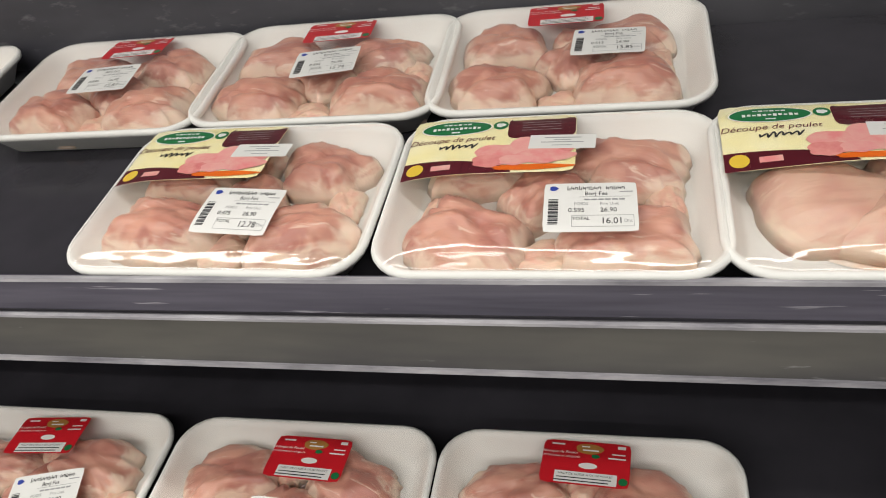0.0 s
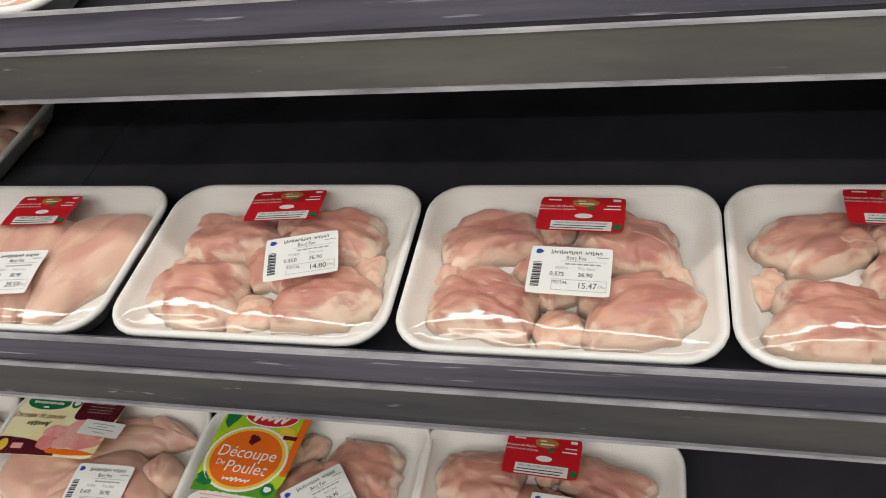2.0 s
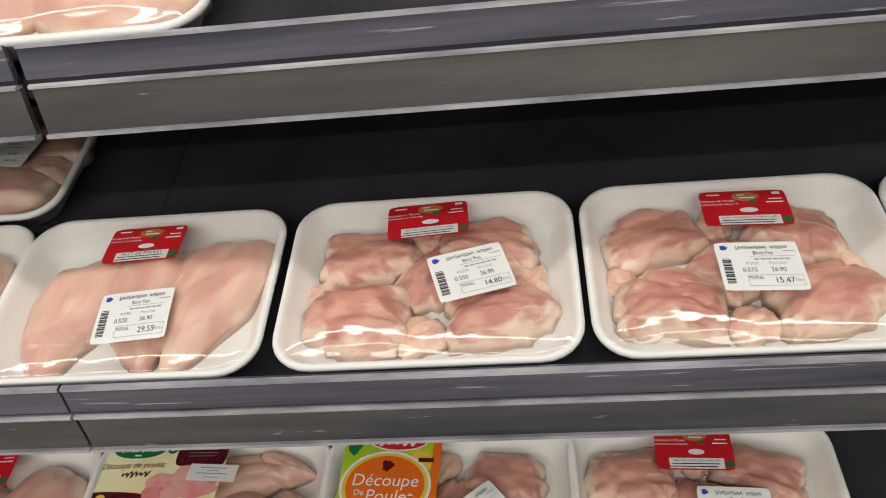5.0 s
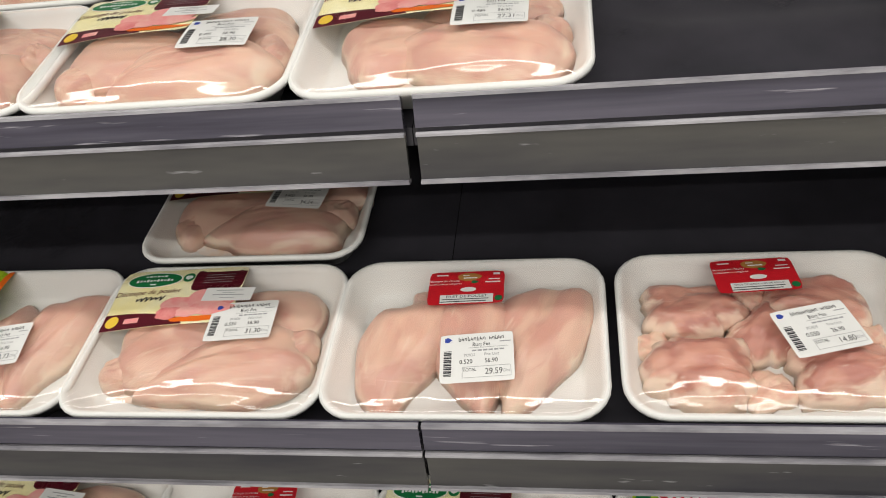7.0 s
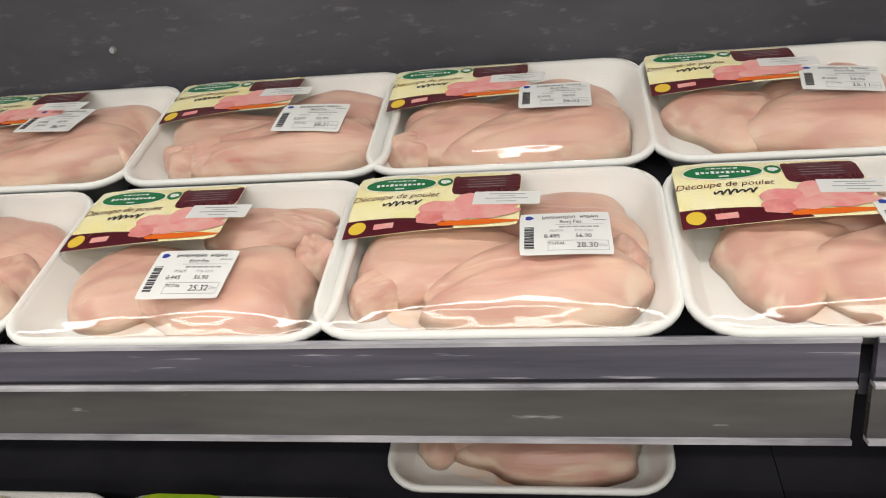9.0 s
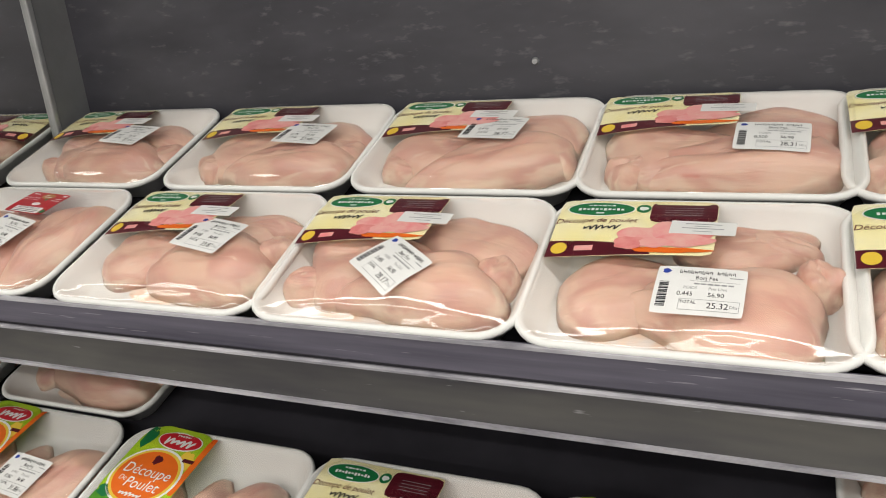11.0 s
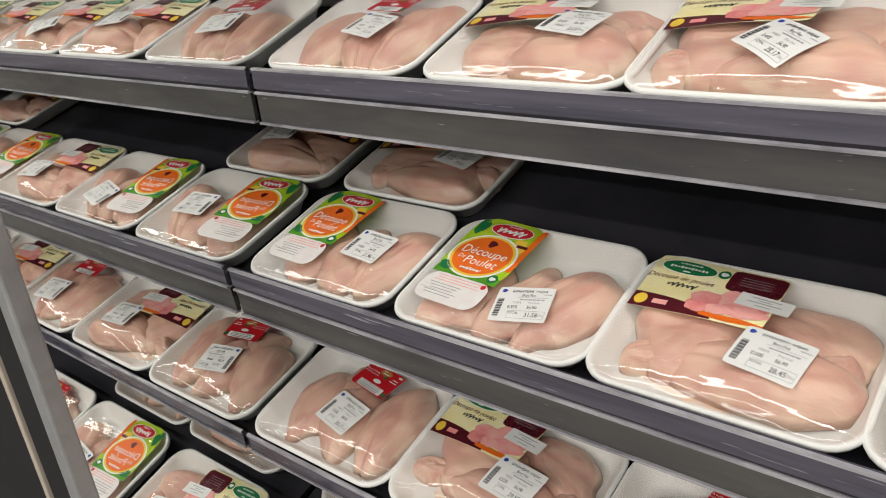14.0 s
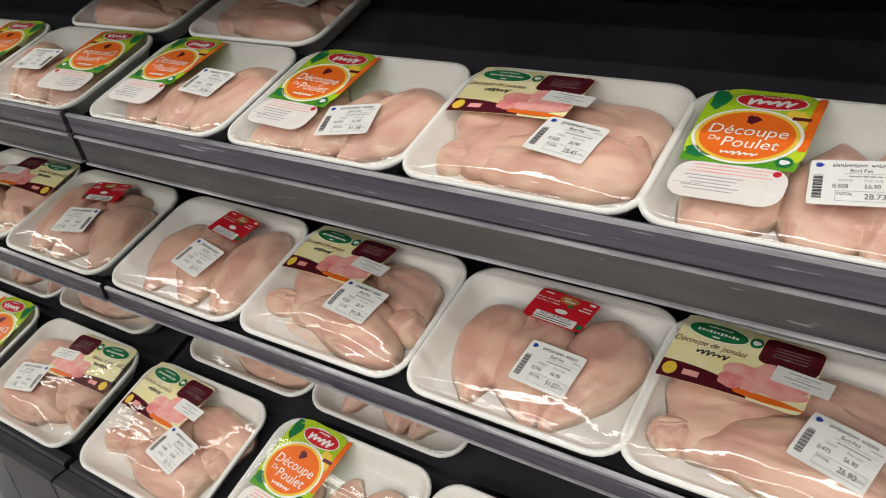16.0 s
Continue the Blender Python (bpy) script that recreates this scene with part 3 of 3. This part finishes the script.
def price_label(tray, h, place, total):
    base = decal("price_label", grown(patch(0, 0, 0.062, 0.041, 10, 8, 0.002), 0.95, 1.16), place, h, 0.0005, PAPER, tray, "white printed price label")
    decal("logo_mark", grown(oval(-0.0245, 0.0155, 0.0030, 0.0022, 10, 2, 0.15), 0.95, 1.16), place, h, 0.0008, BLUEINK, base)
    strokes = [q for k in range(15) if k != 9 for q in ((-0.0150 + 0.0026 * k, 0.0155 + 0.0003 * (k % 2), 0.0005, 0.0034 - 0.0008 * (k % 3)), (-0.0136 + 0.0026 * k, 0.0150, 0.0005, 0.0022), (-0.0143 + 0.0026 * k, 0.0140 + 0.0012 * (k % 3), 0.0016, 0.0005))]
    decal("heading", grown(bars(*strokes), 0.95, 1.16), place, h, 0.0008, INK, base)
    decal("branch_line", grown(words("Borj Fes", 0.004, 0.0103, 0.0046), 0.95, 1.16), place, h, 0.0008, INK, base)
    codes = [(-0.0245, 0.0055 - 0.0010 * k - (0.0004 if k % 3 else 0), 0.0066, 0.0005 + 0.0003 * (k % 2)) for k in range(21)]
    decal("barcode", grown(bars(*codes), 0.95, 1.16), place, h, 0.0008, INK, base)
    unit = 26.90 if float(total) < 17 else 56.90
    lines = [(0.010, 0.0075, 0.034, 0.0003), (0.008, -0.0085, 0.040, 0.0003), (0.008, -0.0170, 0.040, 0.0003), (-0.012, -0.01275, 0.0003, 0.0085), (0.028, -0.01275, 0.0003, 0.0085)]
    lines += [(-0.002 + 0.0046 * k, 0.0050, 0.0036, 0.0013) for k in range(6)] + [(0.024, 0.0118, 0.009, 0.0008)]
    decal("small_print", grown(bars(*lines), 0.95, 1.16), place, h, 0.0008, GREYINK, base)
    decal("column_heads", grown(words("POIDS        Prix Unit", 0.004, 0.0012, 0.0034), 0.95, 1.16), place, h, 0.0008, GREYINK, base)
    decal("weight", grown(words(f"{round(float(total) / unit / 0.005) * 0.005:.3f}", -0.009, -0.0042, 0.0050), 0.95, 1.16), place, h, 0.0008, INK, base)
    decal("unit_price", grown(words(f"{unit:.2f}", 0.012, -0.0042, 0.0050), 0.95, 1.16), place, h, 0.0008, INK, base)
    decal("total_word", grown(words("TOTAL", -0.006, -0.0110, 0.0036), 0.95, 1.16), place, h, 0.0008, INK, base)
    decal("total", grown(words(total, 0.014, -0.0130, 0.0066), 0.95, 1.16), place, h, 0.0008, INK, base)
    decal("currency", grown(words("Dhs", 0.0245, -0.0130, 0.0034), 0.95, 1.16), place, h, 0.0008, GREYINK, base)
    return base


def grown(shape, sx, sy):
    return ([(x * sx, y * sy) for x, y in shape[0]], *shape[1:])


def cream_label(tray, h, place):
    """Cream card with a green oval, a maroon corner and foot, and a printed chicken."""
    base = decal("brand_label", grown(patch(0, 0, 0.112, 0.064, 14, 9, 0.006), 1.10, 1.22), place, h, -0.0002, CREAM, tray, "cream brand card with green oval and printed chicken")
    decal("corner_panel", grown(patch(0.033, 0.017, 0.045, 0.0255, 8, 5, 0.005), 1.10, 1.22), place, h, 0.0, MAROON, base)
    band = [(-0.056 + 0.0048 * k, -0.0318 + 0.00002 * k) for k in range(16)] + [(-0.056 + 0.0048 * k, -0.0318 + 0.0150 * (1 - (k / 15) ** 2) ** 0.5 + 0.0012) for k in range(15, -1, -1)]
    decal("foot_band", grown((band, [(k, k + 1, 30 - k, 31 - k) for k in range(15)]), 1.10, 1.22), place, h, 0.0, MAROON, base)
    decal("oval_rim", grown(oval(-0.0255, 0.0195, 0.0250, 0.0088), 1.10, 1.22), place, h, 0.0001, WHITEINK, base)
    decal("green_oval", grown(oval(-0.0255, 0.0195, 0.0240, 0.0080), 1.10, 1.22), place, h, 0.0002, GREEN, base)
    decal("oval_script", grown(bars(*[(-0.041 + 0.0031 * k, 0.0187 + 0.0002 * (k % 2), 0.0021, 0.0030 - 0.0007 * (k % 3)) for k in range(11)], *[(-0.034 + 0.0034 * k, 0.0237, 0.0026, 0.0011 + 0.0006 * (k % 2)) for k in range(6)], (-0.0255, 0.0142, 0.006, 0.0014)), 1.10, 1.22), place, h, 0.0003, WHITEINK, base)
    decal("round_seal", grown(oval(0.0050, 0.0205, 0.0052, 0.0052, 16, 2), 1.10, 1.22), place, h, 0.0002, GREEN, base)
    decal("seal_centre", grown(oval(0.0050, 0.0205, 0.0033, 0.0024, 12, 2, 0.1), 1.10, 1.22), place, h, 0.0003, WHITEINK, base)
    decal("wording", grown(words("Découpe de poulet", -0.0265, 0.0055, 0.0075, 0.25), 1.10, 1.22), place, h, 0.0002, MAROON, base)
    decal("second_line", grown(scrawl(-0.022, -0.0025, 0.026, 0.0050, 6, 0.0012, 4), 1.10, 1.22), place, h, 0.0002, INK, base)
    for px, py, rx, ry, mat in ((0.046, -0.006, 0.0100, 0.0110, PINKDEEP), (0.010, -0.013, 0.0200, 0.0105, PINK), (0.030, -0.006, 0.0170, 0.0110, PINKPALE), (0.002, -0.020, 0.0125, 0.0065, PINKDEEP), (0.036, -0.017, 0.0190, 0.0070, PINK), (0.018, -0.020, 0.0110, 0.0052, PINKPALE)):
        decal("poultry_picture", grown(oval(px, py, rx, ry, 26, 3, 0.08), 1.10, 1.22), place, h, 0.0003 + 0.00003 * len(base.children), mat, base)
    decal("carrot_picture", grown(oval(0.028, -0.0272, 0.0260, 0.0028, 24, 2, 0.07), 1.10, 1.22), place, h, 0.00035, ORANGE, base)
    decal("yellow_badge", grown(oval(-0.0475, -0.0235, 0.0058, 0.0058, 18, 2), 1.10, 1.22), place, h, 0.0003, YELLOW, base)
    decal("stamp", grown(patch(-0.030, -0.0240, 0.013, 0.0050, 3, 1), 1.10, 1.22), place, h, 0.0003, PINK, base)
    decal("corner_print", grown(bars(*[(0.033, 0.022 - 0.003 * k, 0.026, 0.0004) for k in range(4)]), 1.10, 1.22), place, h, 0.0002, GREYINK, base)
    c, s_ = math.cos(radians(place[2])), math.sin(radians(place[2]))
    q = (place[0] + 0.052 * c + 0.003 * s_, place[1] + 0.052 * s_ - 0.003 * c, place[2] - 3)
    tag = decal("sticker", patch(0, 0, 0.047, 0.018, 9, 4), q, h, 0.0008, PAPER, tray, "white trace sticker")
    decal("sticker_print", bars((0, 0.005, 0.026, 0.0010), (0, 0.002, 0.012, 0.0008), (0, -0.001, 0.030, 0.0010), (0, -0.005, 0.014, 0.0008)), q, h, 0.0010, GREYINK, tag)
    return base


def lime_label(tray, h, place):
    """Lime green card with a red oval, an orange disc and a white lower leaf."""
    base = decal("brand_label", grown(patch(0, 0.020, 0.084, 0.094, 12, 12, 0.022), 1.08, 1.10), place, h, -0.0002, LIME, tray, "lime green brand card with orange disc")
    decal("orange_border", grown(patch(0.0385, 0.030, 0.007, 0.068, 2, 10, 0.003), 1.08, 1.10), place, h, 0.0001, ORANGE, base)
    decal("white_leaf", grown(patch(0, -0.0440, 0.078, 0.038, 10, 6, 0.014), 1.08, 1.10), place, h, 0.0001, LEAFPAPER, base)
    decal("dark_leaf", grown(oval(-0.033, 0.050, 0.007, 0.013, 20, 3, 0.1), 1.08, 1.10), place, h, 0.0001, GREEN, base)
    decal("yellow_flash", grown(oval(0.026, 0.030, 0.009, 0.014, 20, 3, 0.12), 1.08, 1.10), place, h, 0.00005, YELLOW, base)
    decal("dark_leaf", grown(oval(-0.028, -0.014, 0.012, 0.006, 20, 3, 0.12), 1.08, 1.10), place, h, 0.00015, GREEN, base)
    decal("green_foot", grown(patch(0, -0.0205, 0.080, 0.010, 10, 2), 1.08, 1.10), place, h, 0.0001, LEAFGREEN, base)
    decal("oval_rim", grown(oval(0.004, 0.0520, 0.0265, 0.0110), 1.08, 1.10), place, h, 0.0001, WHITEINK, base)
    decal("red_oval", grown(oval(0.004, 0.0520, 0.0252, 0.0098), 1.08, 1.10), place, h, 0.0002, RED, base)
    decal("oval_script", grown(scrawl(0.004, 0.0500, 0.034, 0.0075, 5, 0.0026, 1), 1.08, 1.10), place, h, 0.0003, WHITEINK, base)
    decal("small_script", grown(scrawl(0.004, 0.0580, 0.016, 0.0022, 5, 0.0010, 2), 1.08, 1.10), place, h, 0.0003, WHITEINK, base)
    decal("disc_shine", grown(oval(-0.002, 0.0085, 0.0390, 0.0322, 36, 5), 1.08, 1.10), place, h, 0.00015, WHITEINK, base)
    decal("disc_rim", grown(oval(-0.002, 0.0085, 0.0365, 0.0300, 36, 5), 1.08, 1.10), place, h, 0.0002, YELLOW, base)
    decal("orange_disc", grown(oval(-0.002, 0.0085, 0.0335, 0.0275, 36, 5), 1.08, 1.10), place, h, 0.0003, ORANGE, base)
    decal("rooster", grown(oval(-0.002, 0.0270, 0.0050, 0.0050, 16, 2, 0.16), 1.08, 1.10), place, h, 0.0004, MAROON, base)
    decal("word_cut", grown(words("Découpe", -0.002, 0.0130, 0.0155, 0.1), 1.08, 1.10), place, h, 0.0004, WHITEINK, base)
    decal("word_of", grown(words("De", -0.023, 0.0020, 0.0075, 0.1), 1.08, 1.10), place, h, 0.0004, WHITEINK, base)
    decal("word_chicken", grown(words("Poulet", 0.003, -0.0010, 0.0155, 0.1), 1.08, 1.10), place, h, 0.0004, WHITEINK, base)
    decal("second_line", grown(scrawl(-0.002, -0.0125, 0.026, 0.0036, 6, 0.0014, 3), 1.08, 1.10), place, h, 0.0004, WHITEINK, base)
    decal("round_seal", grown(oval(0.031, -0.0170, 0.0058, 0.0058, 16, 2), 1.08, 1.10), place, h, 0.0004, GREEN, base)
    decal("seal_centre", grown(oval(0.031, -0.0170, 0.0036, 0.0026, 12, 2, 0.1), 1.08, 1.10), place, h, 0.0005, WHITEINK, base)
    decal("flag_strip", grown(patch(0.030, 0.033, 0.013, 0.0040, 3, 1), 1.08, 1.10), place, h, 0.0003, MAROON, base)
    decal("leaf_print", grown(bars(*[(-0.010, -0.0400 - 0.0035 * k, 0.040 - 0.006 * (k % 3), 0.0009) for k in range(5)], (-0.025, -0.049, 0.022, 0.0005)), 1.08, 1.10), place, h, 0.0002, GREYINK, base)
    decal("red_print", grown(bars((0.0, -0.0285, 0.055, 0.0010), (0.0, -0.0320, 0.050, 0.0010), (0.0, -0.0355, 0.056, 0.0010)), 1.08, 1.10), place, h, 0.0002, PINK, base)
    decal("leaf_dot", grown(oval(0.030, -0.0300, 0.0030, 0.0030, 10, 2), 1.08, 1.10), place, h, 0.0002, RED, base)
    return base


def red_label(tray, h, place, thighs):
    base = decal("brand_label", patch(0, 0, 0.066, 0.042, 10, 7, 0.004), place, h, -0.0002, RED, tray, "small red brand card with white print box")
    decal("print_box", patch(0.001, -0.0145, 0.046, 0.0105, 8, 2), place, h, 0.0001, PAPER, base)
    decal("box_print", bars((0.0, -0.0150, 0.040, 0.0009), (-0.002, -0.0178, 0.040, 0.0010)), place, h, 0.0002, INK, base)
    decal("box_heading", words("HAUT DE CUISSE A OS DE POULET" if thighs else "FILET DE POULET", 0.001, -0.0118, 0.0026 if thighs else 0.0046), place, h, 0.0002, INK, base)
    decal("wording", words("Découpe de Poulet", -0.0205, 0.0088, 0.0036, 0.2), place, h, 0.0001, WHITEINK, base)
    decal("wording", words("Conditionnée et réfrigérée", -0.0195, 0.0048, 0.0028, 0.2), place, h, 0.0001, WHITEINK, base)
    decal("gold_mark", oval(0.002, 0.0135, 0.0105, 0.0052, 22, 2, 0.04), place, h, 0.0001, GOLD, base)
    decal("gold_mark_script", bars((-0.001, 0.0155, 0.0060, 0.0012), (0.003, 0.0120, 0.0120, 0.0014)), place, h, 0.0002, WHITEINK, base)
    decal("leaf_mark", oval(0.007, 0.0065, 0.0032, 0.0020, 10, 2, 0.1), place, h, 0.0002, GREEN, base)
    decal("white_oval", oval(0.002, -0.0030, 0.0070, 0.0030, 16, 2), place, h, 0.0001, WHITEINK, base)
    decal("slogan", bars((0.024, 0.0100, 0.010, 0.0012), (0.023, 0.0060, 0.013, 0.0014), (-0.022, 0.0165, 0.010, 0.0016), (0.026, 0.0170, 0.006, 0.0030)), place, h, 0.0001, WHITEINK, base)
    decal("round_seal", oval(0.0285, -0.0150, 0.0034, 0.0034, 14, 2), place, h, 0.0001, GREEN, base)
    return base


LOOKS = {"cream": "a cream brand card", "lime": "a lime green card", "red": "a small red card"}
MEATS = {"pair": "chicken fillets", "single": "chicken fillets", "upright": "chicken fillets", "side": "chicken fillets", "thighs": "chicken thighs"}


def meat_tray(shelf, x, v, look_of, layout, total, price=(0.03, -0.02, 0), brand=None, turn=0.0, grow=1.0):
    """A white foam tray of chicken under film. x: its middle along the case; v: how far up the slope its front edge lies."""
    rnd = random.Random(int(1000 * abs(x)) + ord(shelf) * 7 + int(v * 100))
    yr, zr = SHELVES[shelf]
    sn, cs = math.sin(radians(SLOPES[shelf])), math.cos(radians(SLOPES[shelf]))
    mid = v + (0.006 if shelf == "B" else 0.004) + TD / 2
    y = yr + cs * mid + sn * TRAY_H
    z = zr + sn * mid - cs * TRAY_H + rnd.uniform(0.0, 0.0008)
    tray = tagged(new("meat_tray"), f"white foam tray of {MEATS[layout]} with {LOOKS[look_of]}", "meat tray", f"trays of {MEATS[layout]}")
    part("foam_tray", FOAM_MESH, tray)
    pieces = []
    for kind, px, py, a, b, rot, hh, base in LAYOUTS[layout]:
        pieces.append((kind, px + rnd.uniform(-0.006, 0.006), py + rnd.uniform(-0.005, 0.005), a * rnd.uniform(0.93, 1.07), b * rnd.uniform(0.93, 1.07),
                       rot + rnd.uniform(-12, 12), (1.10 if py < -0.01 else 0.98) * hh * rnd.uniform(0.92, 1.08), base))
    for kind, px, py, a, b, rot, hh, base in pieces:
        m = pose(px, py, base, 0, 0, rot) @ Matrix.Diagonal((a, b, hh, 1))
        part("chicken_" + kind if kind != "fat" else "fat_trim", rnd.choice(BLOBS[kind]), tray, m)
    if layout in ("pair", "single"):
        pts, faces = oval(rnd.uniform(-0.02, 0.02), -0.030, 0.074, 0.034, 30, 3, 0.06)
        part("juice", mesh_of("juice", [(a, b, 0.0068) for a, b in pts], faces, PURGE), tray, label="pale pink juice on the tray floor")
    h = height_field(pieces)
    film = part("film", film_mesh(h), tray, label="clear stretch film")
    film.visible_shadow = False
    if look_of == "cream":
        cream_label(tray, h, brand or (-0.046, 0.042, rnd.uniform(-1, 3)))
    elif look_of == "lime":
        lime_label(tray, h, brand or (-0.055, 0.012, rnd.uniform(-4, 0)))
    else:
        red_label(tray, h, brand or (-0.002, 0.050, rnd.uniform(-2, 3)), layout == "thighs")
    price_label(tray, h, (price[0] - 0.002, price[1] - 0.012, price[2]), total)
    tray.matrix_world = pose(x, y, z, SLOPES[shelf], 0, 0) @ pose(0, 0, 0, 0, 0, turn) @ Matrix.Scale(grow, 4)
    return tray


# top shelf, front row
meat_tray("A", 0.172, 0.0, "cream", "single", "18.74", (0.06, -0.01, 0))
meat_tray("A", -0.049, 0.0, "cream", "thighs", "16.01", (0.030, -0.022, 2))
meat_tray("A", -0.282, 0.002, "cream", "thighs", "12.78", (0.018, -0.022, -3), turn=-1)
meat_tray("A", -0.745, 0.0, "cream", "single", "27.31", (0.040, 0.010, 0))
meat_tray("A", -0.975, 0.002, "cream", "pair", "28.30", (0.048, 0.004, 1))
meat_tray("A", -1.189, 0.0, "cream", "single", "25.32", (0.012, -0.023, -2))
meat_tray("A", -1.414, 0.0, "cream", "pair", "28.17", (0.004, -0.016, -38))
meat_tray("A", -1.634, 0.0, "cream", "single", "23.87", (0.030, 0.010, -12))
meat_tray("A", -1.876, 0.002, "red", "upright", "24.19", (0.010, 0.004, -14), (0.005, 0.045, -8))
# top shelf, back row
meat_tray("A", -0.046, 0.180, "red", "thighs", "13.85", (0.035, 0.005, -2), (-0.005, 0.055, 1))
meat_tray("A", -0.262, 0.180, "red", "thighs", "15.74", (0.005, 0.002, 6), (-0.002, 0.055, 3))
meat_tray("A", -0.478, 0.174, "red", "thighs", "15.87", (0.000, 0.002, 5), (0.000, 0.055, 2))
meat_tray("A", -0.747, 0.181, "cream", "single", "25.11", (0.038, 0.012, -10))
meat_tray("A", -0.972, 0.181, "cream", "pair", "26.02", (0.040, 0.010, 0))
meat_tray("A", -1.183, 0.180, "cream", "pair", "28.31", (0.046, -0.006, -2))
meat_tray("A", -1.406, 0.180, "cream", "pair", "26.77", (0.018, 0.018, -5))
meat_tray("A", -1.638, 0.180, "cream", "pair", "27.90", (0.038, 0.012, -6))
meat_tray("A", -1.878, 0.181, "cream", "pair", "27.45", (0.035, 0.012, -8))
# second shelf
meat_tray("B", -0.030, 0.004, "red", "thighs", "16.02", (0.040, 0.006, -3), (0.000, 0.055, -3))
meat_tray("B", -0.263, 0.004, "red", "thighs", "15.47", (0.010, -0.007, -1), (0.012, 0.045, -2))
meat_tray("B", -0.499, 0.004, "red", "thighs", "14.80", (0.036, 0.002, 16), (-0.002, 0.052, 4))
meat_tray("B", -0.738, 0.002, "red", "upright", "29.59", (0.014, -0.022, 4), (-0.003, 0.045, 1))
meat_tray("B", -0.966, 0.002, "cream", "pair", "31.30", (0.034, 0.018, 5), (-0.044, 0.041, 3))
meat_tray("B", -1.188, 0.002, "lime", "side", "28.73", (0.030, -0.008, 8))
meat_tray("B", -1.412, 0.003, "cream", "pair", "28.45", (0.034, -0.010, -8), (-0.044, 0.041, -2))
meat_tray("B", -1.640, 0.003, "lime", "side", "31.58", (0.030, -0.020, 14))
meat_tray("B", -1.878, 0.002, "lime", "side", "31.86", (0.042, 0.005, -6))
meat_tray("B", -0.964, 0.184, "cream", "pair", "34.24", (0.042, 0.010, -6))
meat_tray("B", -1.878, 0.181, "cream", "pair", "29.66", (0.046, 0.012, -10))
# third shelf
meat_tray("C", -0.281, -0.004, "red", "thighs", "15.93", (0.020, 0.000, -4), (-0.005, 0.050, -3))
meat_tray("C", -0.503, -0.004, "lime", "thighs", "16.40", (0.030, 0.000, 38))
meat_tray("C", -0.730, -0.004, "cream", "single", "23.33", (0.042, -0.014, 2), (-0.044, 0.041, -1))
meat_tray("C", -0.957, -0.004, "red", "upright", "22.85")
meat_tray("C", -1.182, 0.005, "cream", "pair", "26.90", (0.048, -0.010, -14), (-0.044, 0.041, -4), grow=1.03)
meat_tray("C", -1.408, 0.003, "red", "upright", "31.07", (0.024, -0.012, -6), (0.003, 0.047, -6), grow=1.03)
meat_tray("C", -1.647, 0.003, "cream", "pair", "29.59", (0.028, -0.006, -6), (-0.044, 0.041, -4), grow=1.03)
meat_tray("C", -1.883, 0.001, "red", "upright", "30.17", (0.006, -0.006, -12), (0.010, 0.044, -10), grow=1.03)
# lowest deck
meat_tray("D", -1.880, -0.006, "cream", "pair", "26.11", (0.034, -0.008, -12), (-0.044, 0.041, -4))
meat_tray("D", -1.626, -0.004, "lime", "side", "28.06", (0.034, -0.012, 8))
meat_tray("D", -1.392, -0.004, "red", "upright", "27.60")
meat_tray("D", -1.850, 0.186, "cream", "pair", "25.50", (0.046, 0.010, -4))
meat_tray("D", -1.618, 0.186, "red", "upright", "25.70")
